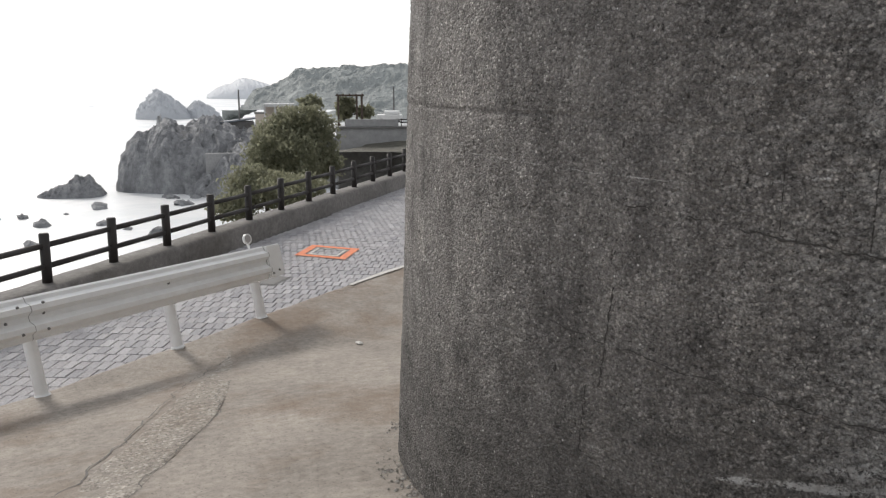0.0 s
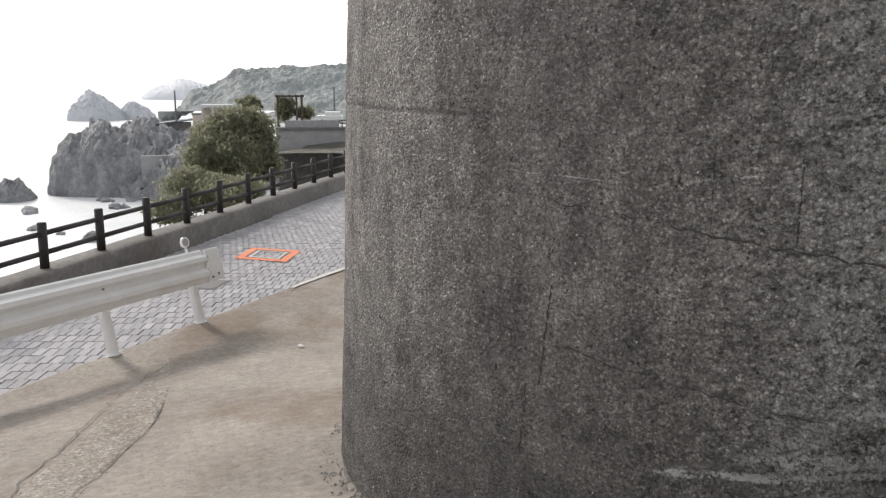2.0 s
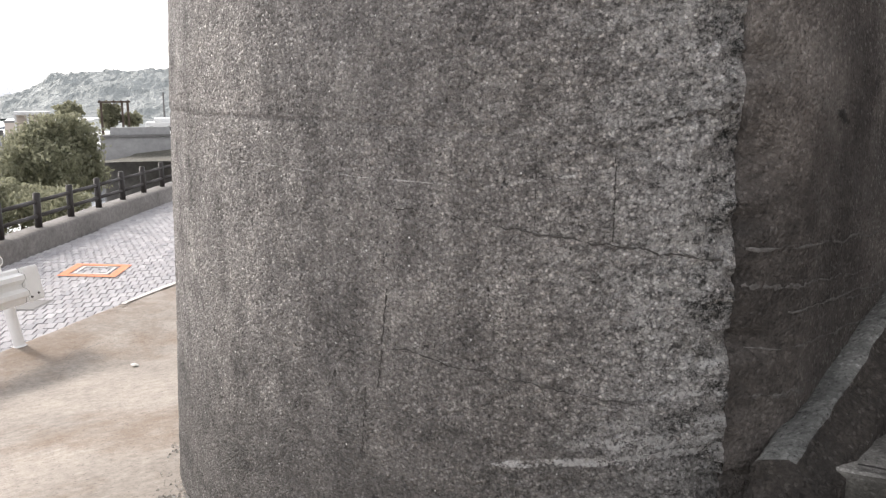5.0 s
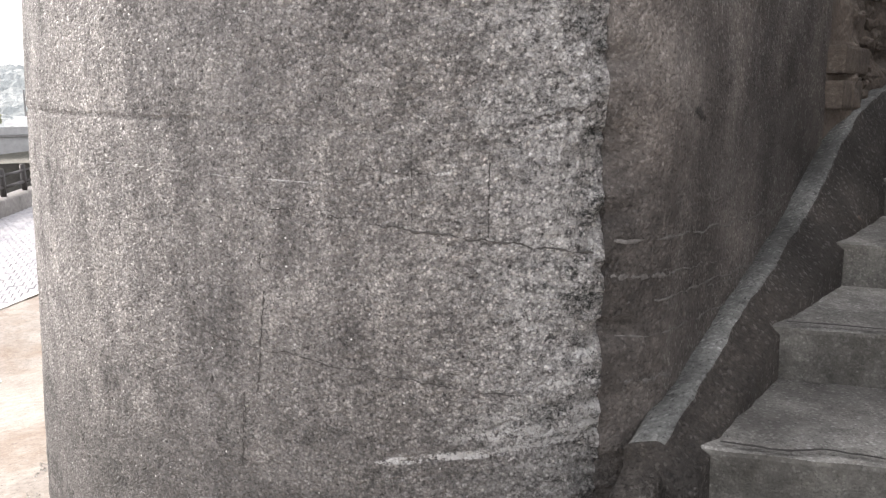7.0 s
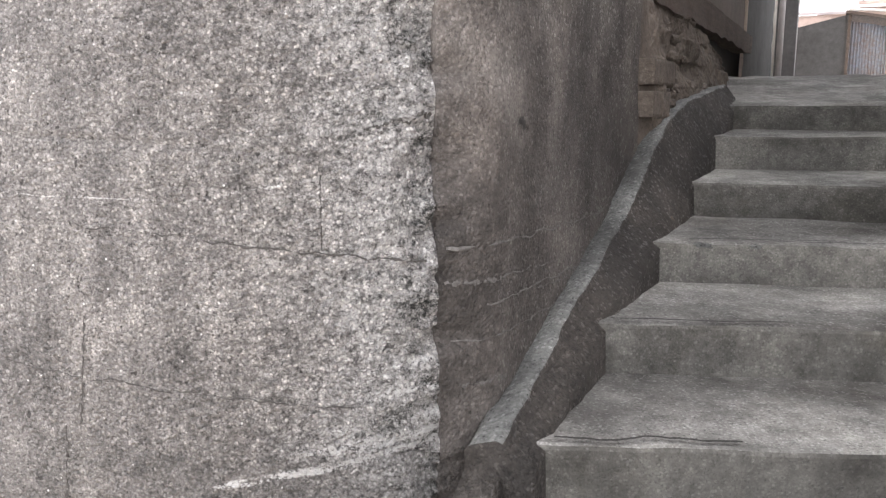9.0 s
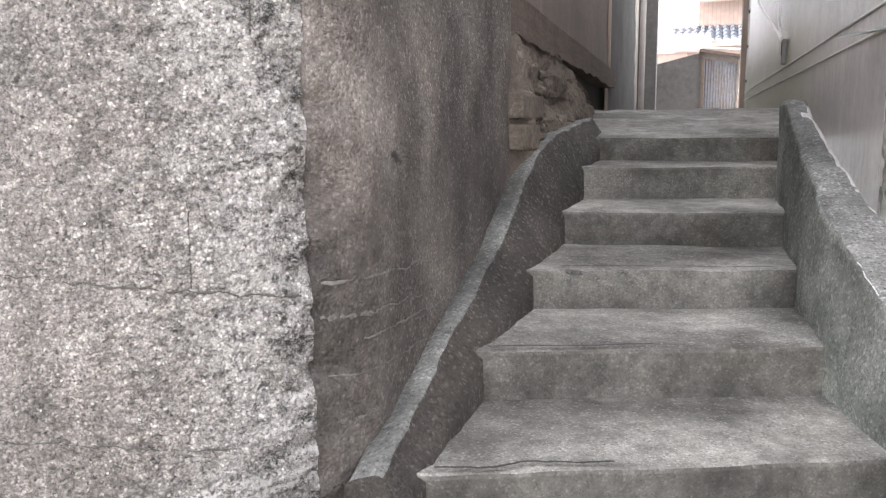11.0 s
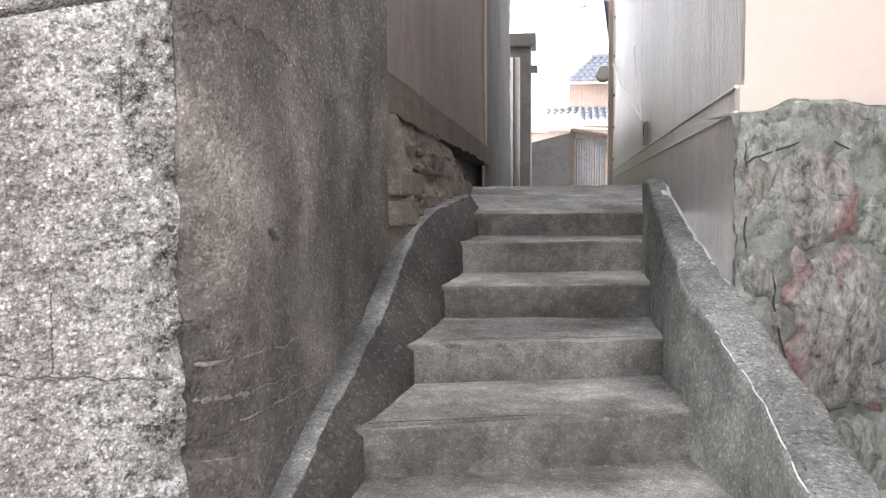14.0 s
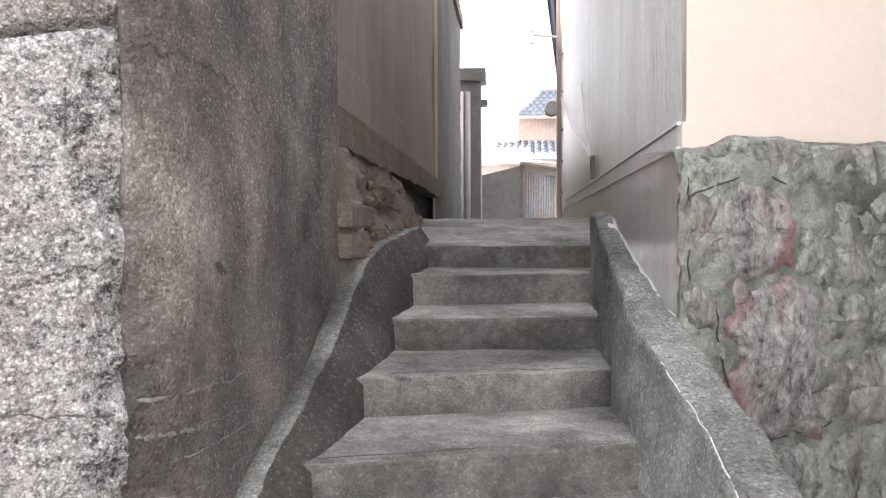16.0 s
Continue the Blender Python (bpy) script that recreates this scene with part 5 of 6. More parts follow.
def stone(s, z, ws, hz, seed, mat, out=0.05, turn=0.0, label=""):
    """One stone dressed to fit its neighbours: flat broken face, rounded rim, thin joint."""
    def reach(p, q, site):
        c, w = math.cos(site[7]), math.sin(site[7])
        dx = p - site[0] + 0.07 * noise.fractal(Vector((p * 4.5, q * 4.5, 3.0)), 0.8, 2, 4)
        dz = q - site[1] + 0.07 * noise.fractal(Vector((p * 4.5, q * 4.5, 9.0)), 0.8, 2, 4)
        return math.hypot((dx * c + dz * w) / site[2], (dz * c - dx * w) / site[3])

    me_ = (s, z, ws, hz, 0, 0, 0, turn)
    others = [o for o in STONES if (o[0], o[1]) != (s, z)]
    n, rim = 96, []
    for k in range(n):
        th = 2 * math.pi * k / n
        cx, cz = math.cos(th), math.sin(th)
        lo, hi = 0.0, 0.7
        for _ in range(12):
            r = (lo + hi) / 2
            p, q = s + cx * r, z + cz * r
            d = reach(p, q, me_)
            inside = d < 1.45 and p > 0.012 and q < stone_top(p) - 0.012 and all(d < reach(p, q, o) for o in others)
            lo, hi = (r, hi) if inside else (lo, r)
        wave = noise.fractal(Vector((cx * 2.2 + seed, cz * 2.2, seed)), 0.8, 2, 5)
        rim.append(max(0.02, lo - 0.002 - 0.008 * abs(wave)) * (1 + 0.03 * wave))
    bm = bmesh.new()
    rings = (0.08, 0.16, 0.24, 0.32, 0.4, 0.48, 0.56, 0.64, 0.71, 0.78, 0.84, 0.89, 0.93, 0.96, 0.985, 1.0)
    tilt = (noise.noise(Vector((seed, 1, 2))) * 0.10, noise.noise(Vector((seed, 5, 2))) * 0.10)

    def vert(x, zz, fr):
        rel = 0.022 * noise.fractal(Vector((x * 5, zz * 4, seed)), 0.8, 2, 6) + 0.012 * noise.cell(Vector((x * 9 + zz * 3, zz * 6, seed)))
        rel += 0.009 * noise.fractal(Vector((x * 24, zz * 16, seed)), 0.7, 2, 5) + x * tilt[0] * 1.6 + zz * tilt[1] * 1.6
        rel = rel * (1 - fr ** 6)
        dome = 0.045 * (1 - fr ** 4) if out > 0.055 else 0.014 * (1 - fr ** 2)
        return bm.verts.new(stone_at(s + x, z + zz, 0.012 + out * 0.3 + dome + rel - (0.02 + out * 0.3) * fr ** 10))

    prev = None
    centre = vert(0, 0, 0)
    for fr in rings:
        row = [vert(math.cos(2 * math.pi * k / n) * rim[k] * fr, math.sin(2 * math.pi * k / n) * rim[k] * fr, fr) for k in range(n)]
        for k in range(n):
            if prev is None:
                bm.faces.new((centre, row[k], row[(k + 1) % n]))
            else:
                bm.faces.new((prev[k], row[k], row[(k + 1) % n], prev[(k + 1) % n]))
        prev = row
    bmesh.ops.recalc_face_normals(bm, faces=bm.faces)
    part("stone", bm, mat, swall, label, smooth=True)


STONES = [(0.45, 1.36, 0.16, 0.23, 1, 1, .07, .05), (0.55, 0.75, 0.25, 0.38, 2, 1, .09, .25), (0.13, 1.36, 0.10, 0.2, 3, 0, .03, .0), (0.17, 1.05, 0.11, 0.09, 4, 0, .04, .0),
          (0.25, 0.78, 0.07, 0.12, 5, 0, .03, .0), (0.12, 1.66, 0.14, 0.07, 6, 0, .03, .0), (0.58, 1.72, 0.42, 0.10, 7, 0, .05, .0), (1.06, 1.66, 0.12, 0.12, 8, 0, .05, .0),
          (1.28, 1.68, 0.14, 0.1, 9, 0, .05, .0), (0.78, 1.33, 0.09, 0.19, 10, 0, .04, .0), (1.0, 1.30, 0.12, 0.17, 11, 0, .05, .3), (1.22, 1.36, 0.11, 0.16, 12, 0, .04, .0),
          (1.22, 0.98, 0.10, 0.14, 13, 0, .04, .0), (0.95, 0.93, 0.15, 0.13, 14, 0, .05, .0), (0.86, 0.60, 0.11, 0.18, 15, 0, .04, .0), (1.13, 0.6, 0.17, 0.2, 16, 0, .06, .0),
          (0.62, 0.18, 0.2, 0.15, 17, 0, .06, .0), (0.98, 0.18, 0.17, 0.18, 18, 0, .05, .0), (1.35, 0.25, 0.18, 0.2, 19, 0, .05, .0), (1.5, 0.7, 0.18, 0.24, 20, 0, .06, .0),
          (1.52, 1.25, 0.17, 0.24, 21, 0, .05, .0), (1.65, 1.66, 0.24, 0.12, 22, 0, .05, .0), (1.9, 0.95, 0.22, 0.3, 23, 0, .06, .0), (1.95, 0.3, 0.25, 0.25, 24, 0, .06, .0)]
for s, z, ws, hz, seed, red, out, turn in STONES:
    stone(s, z, ws, hz, seed * 2.37, M_REDSTONE if red else M_STONE, out, turn, "stone veined with dull red" if red else "")

# dark open joints round the two proud stones
for path in (((0.06, 1.52), (0.16, 1.56), (0.28, 1.60), (0.40, 1.635), (0.52, 1.62), (0.62, 1.57)), ((0.20, 1.02), (0.215, 0.86), (0.25, 0.70), (0.32, 0.55), (0.42, 0.42), (0.50, 0.36)), ((0.50, 0.365), (0.66, 0.40), (0.82, 0.42), (0.95, 0.46)),
             ((0.04, 1.62), (0.07, 1.45), (0.05, 1.28), (0.06, 1.12))):
    pts_ = []
    for (a_, b_), (c_, d_) in zip(path[:-1], path[1:]):
        for q in range(6):
            f = q / 6
            s_, z_ = a_ + (c_ - a_) * f, b_ + (d_ - b_) * f
            pts_.append(stone_at(s_ + 0.012 * noise.noise(Vector((z_ * 14, s_ * 9, 1))), z_ + 0.012 * noise.noise(Vector((s_ * 14, z_ * 9, 5))), 0.028))
    part("open_joint", ribbon(pts_, 0.0042), M_DARK, swall, "dark open joint beside a stone")

# ---- the cream house above the stone wall ----
HX, HY = 0.79, 3.90
HOUSE_END = 14.2
HOUSE_TOP = 6.4
house = thing("cream_house", (HX, HY, 1.3), "cream rendered house with a grey streaked side wall", "house")
fm = Matrix.Translation((HX, HY, 0)) @ Matrix.Rotation(math.atan2(SD.y, SD.x), 4, "Z")
part("front_wall", box(0.02, 4.5, 0.01, 0.04, 1.90, HOUSE_TOP, fm), M_CREAM, house, "bright cream rendered front wall")
part("plinth", box(-0.02, 4.5, -0.015, 0.03, 1.66, 1.875, fm, 0.006), M_CREAM, house, "slightly proud cream plinth")
part("front_trim", box(0.01, 4.5, 0.0, 0.03, 1.877, 1.899, fm), M_CREAM, house)


def side_wall(i, j):
    y = HY + 0.01 + (HOUSE_END - HY) * i
    z = 0.3 + (HOUSE_TOP - 0.3) * j
    p = Vector((HX - 0.03 * i, y, z))
    p.x += wob(p, 1.0, 0.008, 1) + wob(p, 6.0, 0.003, 4)
    return p


part("side_wall", sheet(60, 60, side_wall), M_PLASTER, house, "grey streaked plaster side wall with faint green algae", smooth=True)
for z, t in ((1.875, 0.006), (1.76, 0.004)):
    part("trim", box(HX - 0.036, HX + 0.02, HY - 0.01, HOUSE_END, z - t - 0.008, z, None, 0.003), M_ROPE, house, "thin pale ledge line along the side wall")
part("side_plinth", box(HX - 0.028, HX + 0.012, HY + 0.02, 13.6, 0.4, 1.858, None, 0.004), M_PLASTER, house)
bm = bmesh.new()
add_box(bm, HX - 0.10, HX + 0.02, 13.65, 13.8, 1.3, HOUSE_TOP)
part("corner_post", bm, M_PALEWOOD, house, "weathered timber corner post")
part("rear_post", box(HX - 0.06, HX + 0.06, 13.803, 14.7, 1.3, HOUSE_TOP), M_PALEWOOD, house, "weathered timber end wall of the house")
part("vent", box(HX - 0.045, HX + 0.02, 8.1, 8.2, 1.90, 2.12, None, 0.005), M_GREYWALL, house, "small grey wall vent")
part("vent_hole", box(HX - 0.049, HX, 8.115, 8.185, 1.98, 2.1), M_DARK, house)

ropes = [((HX - 0.05, 13.4, 3.55), (HX - 0.07, 10.6, 2.75), (HX - 0.06, 8.1, 2.13)), ((HX - 0.05, 9.3, 3.05), (HX - 0.06, 8.7, 2.55), (HX - 0.06, 8.12, 2.12)),
         ((HX - 0.05, 13.5, 5.4), (HX - 0.06, 13.0, 4.6), (HX - 0.05, 13.2, 3.5))]
for k, pts in enumerate(ropes):
    solo("cable", ribbon([Vector(p) for p in pts], 0.011), M_ROPE, "slack white cable hanging on the side wall", "cable", group="wall cables")
pipe = thing("drain_pipe", (HX - 0.1, 13.6, 1.5), "pale vertical drain pipe beside the corner post", "pipe")
part("pipe", tube((HX - 0.02, 13.2, 1.45), (HX - 0.02, 13.2, 4.8), 0.018, 0.018, 12), M_ROPE, pipe, smooth=True)
for z in (2.0, 2.5, 3.0, 3.6, 4.2):
    part("clip", box(HX - 0.05, HX, 13.16, 13.24, z, z + 0.04), M_IRON, pipe)
lamp = thing("wall_meter", (HX - 0.2, 14.5, 3.5), "round dark grey meter box on the house corner", "meter")
part("body", tube((HX - 0.15, 14.35, 3.55), (HX - 0.15, 14.6, 3.55), 0.13, 0.13, 16), M_GREYWALL, lamp)
part("cover", tube((HX - 0.15, 14.3, 3.55), (HX - 0.15, 14.35, 3.55), 0.11, 0.13, 16), M_PIPEGREY, lamp)
cloth = thing("hanging_sheet", (HX - 0.2, 14.6, 5.0), "dark blue sheet hanging from the eaves", "cloth")


def drape(i, j):
    return Vector((HX + 0.02 - 0.36 * i * (0.25 + 0.75 * j), 14.45 + 0.05 * math.sin(i * 9) * j, 4.1 + 2.2 * j + 0.5 * (1 - i) * (1 - j)))


part("sheet", sheet(14, 20, drape), M_DARKCLOTH, cloth, smooth=True)
bracket = thing("cable_bracket", (HX - 0.5, 14.3, 4.9), "white insulator bracket with cables", "bracket")
part("arm", tube((HX, 14.3, 4.75), (HX - 0.52, 14.3, 4.8), 0.02, 0.02, 8), M_GALV, bracket)
for z in (4.65, 4.85, 5.6, 6.0):
    part("insulator", tube((HX - 0.5, 14.3, z), (HX - 0.5, 14.3, z + 0.14), 0.06, 0.045, 10), M_WHITE, bracket)
part("wire", ribbon([Vector((HX - 0.5, 14.3, 4.7)), Vector((HX - 0.53, 14.3, 5.6)), Vector((HX - 0.5, 14.3, 6.5))], 0.012), M_GALV, bracket)

# unseen block, added to keep eastern sky light off the side face and kerb
solo("east_shade_block", box(2.75, 5.0, 1.1, 4.3, -0.3, 5.6, None, 0.02), M_BROWNWALL, "unseen plain brown block added to shade the stairs", "wall", "structure")

# ---- brown house on the left of the alley ----
LX = -1.0
bhouse = thing("brown_house", (LX, 8.0, 1.4), "old dark brown rendered house on a rotten timber sill", "house")


def brown_wall(i, j):
    y = SIDE_END - 0.3 + (9.95 - SIDE_END + 0.3) * i
    z = 1.9 + 4.8 * j
    p = Vector((LX + 0.02 * i, y, z))
    p.x += wob(p, 1.3, 0.015, 2)
    return p


part("wall", sheet(50, 40, brown_wall), M_BROWNWALL, bhouse, "dark brown cement render", smooth=True)
part("lower_board", box(LX - 0.05, LX + 0.035, SIDE_END - 0.2, 9.9, 2.02, 2.34, None, 0.01), M_BROWNWALL, bhouse)
bm = bmesh.new()
add_box(bm, LX - 0.12, LX + 0.085, SIDE_END - 0.2, 10.4, 1.84, 2.04)
bmesh.ops.subdivide_edges(bm, edges=[e for e in bm.edges if abs((e.verts[0].co - e.verts[1].co).y) > 1], cuts=40, use_grid_fill=True)
for v in bm.verts:
    v.co.z -= 0.03 * (v.co.y - 4.5) / 6 - wob(v.co, 3.0, 0.03, 5) * (1 if v.co.z < 1.9 else 0)
    v.co.x += wob(v.co, 4.0, 0.012, 8)
part("sill_beam", bm, M_OLDWOOD, bhouse, "dark rotten timber sill beam")
# Dark box filling the space under the sill; its colour stands for shade.
part("sill_shade", box(LX - 0.25, LX - 0.06, SIDE_END - 0.2, 10.6, 1.2, 1.85), M_DARK, bhouse)


def far_wall(i, j):
    y = 9.95 + (14.6 - 9.95) * i
    p = Vector((LX + 0.035, y, 1.4 + 4.2 * j))
    p.x += wob(p, 1.6, 0.02, 6) + wob(p, 6.0, 0.01, 3)
    return p


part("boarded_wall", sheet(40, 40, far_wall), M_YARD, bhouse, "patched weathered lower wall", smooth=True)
part("panel_edge", box(LX + 0.03, LX + 0.06, 9.9, 9.97, 2.0, 6.0), M_PALEWOOD, bhouse, "thin vertical board")
part("eave_board", box(LX + 0.03, LX + 0.085, 9.97, 14.6, 5.0, 5.2), M_OLDWOOD, bhouse)
win = part("window", box(LX + 0.02, LX + 0.07, 10.6, 12.6, 5.3, 6.4), M_GLASSDARK, bhouse, "side window with pale bars")
for k in range(6):
    part("bar", box(LX + 0.072, LX + 0.10, 10.65 + k * 0.38, 10.72 + k * 0.38, 5.3, 6.4), M_WHITEFRAME, win)
part("rear_wall", box(-4.5, LX - 0.02, 14.4, 14.6, 1.0, 6.7), M_BROWNWALL, bhouse)

# crumbling footing below the sill
FOOT_TOP = lerp_table([(4.1, 1.88), (6.1, 1.84), (7.2, 1.7), (8.2, 1.52), (9.0, 1.45)])


def footing(i, j):
    y = SIDE_END - 0.02 + 4.39 * i
    z = 0.9 + (FOOT_TOP(y) - 0.9) * j
    x = -0.92 + 0.10 * (1 - j) + 0.05 * math.sin(math.pi * j)
    x += (0.035 * noise.fractal(Vector((y * 2.4, z * 2.6, 1.0)), 0.8, 2, 5) - 0.012) + 0.014 * noise.fractal(Vector((y * 11, z * 11, 4)), 0.8, 2, 4)
    x += 0.018 * (noise.cell(Vector((y * 3.1, z * 6.5, 2.0))) - 0.5) * (1 if j < 0.97 else 0)
    hollow = math.exp(-(((y - 4.95) / 0.22) ** 2 + ((z - 1.45) / 0.16) ** 2)) + 0.8 * math.exp(-(((y - 5.5) / 0.3) ** 2 + ((z - 1.5) / 0.08) ** 2))
    x -= 0.10 * hollow
    k = min(1.0, max(0.0, (y - SIDE_END - 0.03) / 0.3))
    x = (SIDE_X + SIDE_TURN - 0.012) * (1 - k) + x * k
    if j == 1.0:
        x = LX - 0.05
    return Vector((x, y, z))


foot = solo("crumbling_footing", sheet(200, 70, footing), M_RUBBLE, "crumbling stone and concrete footing under the brown house", "footing", "structure")
for k in range(26):
    y = random.uniform(4.7, 6.6)
    z = 1.2 + random.random() * 0.55 * (1 - (y - 4.6) / 3)
    r = random.uniform(0.02, 0.06)
    solo("rubble", lump((-0.875 + random.uniform(-0.02, 0.02), y, z), (r, r * 1.3, r * 0.8), k * 2.1, 0.4, 2), M_RUBBLE, "loose lump of crumbled footing", "rubble", group="rubble below the sill")
for z, y0, y1 in ((1.52, 4.58, 5.05), (1.36, 4.58, 4.95)):
    solo("flat_stone", box(-0.98, -0.83, y0 - 0.42, y1 - 0.3, z - 0.13, z, None, 0.015), M_RUBBLE, "flat worn stone slab in the footing", "stone", group="footing slabs")
for k in range(9):
    c = (-0.72 + random.uniform(-0.04, 0.03), 3.85 + k * 0.22, 0)
    z = 0.74 if c[1] < 4.43 else (0.925 if c[1] < 5.18 else 1.12)
    r = random.uniform(0.015, 0.045)
    solo("pebble", lump((c[0], c[1], z + r * 0.5), (r, r, r * 0.8), k * 3.3, 0.35, 2), M_RUBBLE, "small stone lying in the corner of a step", "stone", group="pebbles on the steps")

# ---- far end of the alley ----
gate = thing("gate_post", (-0.85, 15.2, 1.5), "grey concrete gate post with a capped top", "post")
part("shaft", box(-1.02, -0.62, 15.0, 15.4, 1.3, 4.15, None, 0.01), M_GREYWALL, gate)
part("cap", box(-1.12, -0.53, 14.9, 15.5, 4.15, 4.38, None, 0.015), M_GREYWALL, gate)
part("side_block", box(-0.62, -0.50, 15.0, 15.3, 3.72, 3.82, None, 0.01), M_GREYWALL, gate)
part("pipe", tube((-0.98, 14.93, 1.4), (-0.98, 14.93, 3.95), 0.045, 0.045, 12), M_ROPE, gate, "pale plastic pipe", smooth=True)
part("pipe", tube((-0.86, 14.95, 1.4), (-0.86, 14.95, 3.95), 0.05, 0.05, 12), M_PIPEGREY, gate, "grey plastic pipe", smooth=True)
yard = thing("yard_wall", (-0.3, 17, 1.5), "weathered grey yard wall with a sloping top", "wall", kind="structure")
bm = bmesh.new()
zz = lambda x: 2.55 + (x + 0.8) * 0.24
q = [bm.verts.new(p) for p in ((-1.2, 17.0, 1.3), (0.15, 17.0, 1.3), (0.15, 17.0, zz(0.15)), (-1.2, 17.0, zz(-1.2)), (-1.2, 17.15, 1.3), (0.15, 17.15, 1.3), (0.15, 17.15, zz(0.15)), (-1.2, 17.15, zz(-1.2)))]
for f in ((0, 1, 2, 3), (7, 6, 5, 4), (0, 4, 5, 1), (1, 5, 6, 2), (2, 6, 7, 3), (3, 7, 4, 0)):
    bm.faces.new([q[i] for i in f])
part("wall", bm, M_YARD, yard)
shed2 = thing("alley_shed", (0.5, 17.2, 1.5), "small shed with a rusty corrugated door", "shed")
bm = sheet(60, 2, lambda i, j: Vector((0.20 + 0.62 * i, 17.0 + 0.012 * math.sin(i * 75), 1.68 + (0.98 - 0.12 * i) * j)))
part("door", bm, M_RUST, shed2, "rusty pale blue corrugated sheet door")
part("frame", box(0.15, 0.20, 16.95, 17.1, 1.45, 2.8), M_OLDWOOD, shed2)
part("frame", box(0.82, 0.95, 16.95, 17.1, 1.45, 2.62), M_PALEWOOD, shed2)
part("base", box(0.20, 0.82, 17.0, 17.1, 1.4, 1.68), M_GREYWALL, shed2)
bm = box(0.1, 1.3, 16.75, 18.5, 0, 0.05, Matrix.Translation((0, 0, 2.80)) @ Matrix.Rotation(radians(10), 4, "Y"))
part("roof", bm, M_OLDWOOD, shed2)
part("pipe", tube((0.15, 16.9, 2.86), (1.1, 16.9, 2.78), 0.025, 0.025, 8), M_ROPE, shed2)
part("post", box(0.84, 0.92, 16.8, 16.9, 1.45, 2.7), M_ROPE, shed2, "pale upright at the shed corner")


def tile_roof(p0, across, slope, nu, nv, parent, pitch=0.24):
    """Rows of rounded pan tiles."""
    bm = bmesh.new()
    a, s = Vector(across), Vector(slope)
    n = a.cross(s).normalized()
    w = a.length / nu
    for i in range(nu):
        for j in range(nv):
            c0 = Vector(p0) + a * (i / nu) + s * (j / nv)
            rows = []
            for q in range(6):
                f = q / 5
                h = 0.05 * math.sin(f * math.pi * 1.5 - 0.4)
                rows.append((bm.verts.new(c0 + a.normalized() * w * f + n * (h + 0.03)), bm.verts.new(c0 + a.normalized() * w * f + s / nv * 1.06 + n * h)))
            for r, t in zip(rows[:-1], rows[1:]):
                bm.faces.new((r[0], t[0], t[1], r[1]))
            f = [bm.verts.new(r[0].co - n * 0.03) for r in rows]
            for q in range(5):
                bm.faces.new((f[q], f[q + 1], rows[q + 1][0], rows[q][0]))
    return part("tiles", bm, M_TILE, parent, "rows of silver-grey glazed tiles")


fh = thing("tiled_house", (0.9, 28, 2.0), "two-storey house with silver tiled roofs and pink boarding", "house")
part("wall", box(-0.6, 3.5, 28.4, 32, 1.4, 3.95), M_PINKWOOD, fh, "pink weathered boarding")
part("upper_wall", box(0.12, 3.5, 28.6, 32, 4.6, 5.75), M_PINKWOOD, fh)
for k in range(12):
    part("board", box(0.14 + k * 0.13, 0.155 + k * 0.13, 28.585, 28.6, 4.6, 5.6), M_PALEWOOD, fh)
part("eave", box(-0.65, 3.6, 27.4, 27.5, 3.93, 4.03), M_PINKWOOD, fh, "pink eave board")
tile_roof((-0.7, 27.4, 4.03), (3.6, 0, 0), (0.0, 1.2, 0.55), 16, 4, fh)
part("eave", box(0.0, 3.6, 27.9, 28.0, 5.27, 5.36), M_PINKWOOD, fh, "pink eave board")
tile_roof((-0.0, 27.9, 5.36), (2.6, 0, 0.0), (0.9, 2.2, 1.15), 12, 7, fh)
part("ridge", tube((0.9, 30.1, 6.55), (3.5, 30.1, 6.55), 0.12, 0.12, 10), M_TILE, fh)
part("roof_back", box(0.9, 3.5, 30.1, 30.3, 4.6, 6.5), M_PINKWOOD, fh)
fh2 = thing("low_house", (-1.2, 26, 2.0), "low house with a pale tin roof", "house")
part("wall", box(-2.5, -0.2, 26.0, 29, 1.4, 3.55), M_PINKWOOD, fh2)
bm = box(-2.6, 0.5, 25.8, 29, 0, 0.06, Matrix.Translation((0, 0, 3.55)) @ Matrix.Translation((0, 25.8, 0)) @ Matrix.Rotation(radians(18), 4, "X") @ Matrix.Translation((0, -25.8, 0)))
part("roof", bm, M_PALEROOF, fh2)

# ---- small marks on the ground and the walls ----
M_COARSE = rough_surface("coarse_worn_concrete", (0.27, 0.236, 0.2), (0.56, 0.51, 0.45), speck=0.7, speck_col=(0.62, 0.58, 0.53), big=2.2, fine=24, grain=60, bump=1.0, stain=(0.2, 0.15, 0.105), stain_amount=0.5, pebble=55.0, depth=0.012, grainy=0.55)


def strip_edge(i):
    """The outer crack, along which the worn band ends."""
    return Vector((-3.5 - 3.4 * i, lerp_table([(0.0, 0.33), (0.43, 1.22), (0.72, 1.60), (1.0, 1.87)])(i), 0))


def worn_strip(i, j):
    """Band worn down to its pebbles between the two long cracks."""
    y = i * 3.0
    a = Vector((-3.7, 0.10, 0)).lerp(Vector((-6.9, 1.86, 0)), i) + Vector((0, 0.03 * noise.fractal(Vector((y * 2.5, 1, 0)), 0.8, 2, 4), 0))
    b = strip_edge(i) + Vector((0, 0.0 + 0.02 * noise.fractal(Vector((y * 2.5, 7, 0)), 0.8, 2, 4), 0))
    p = a.lerp(b, j)
    p.z = apron_z(p.x, p.y) + 0.0045 * min(1.0, 12 * min(j, 1 - j) + 0.2)
    return p


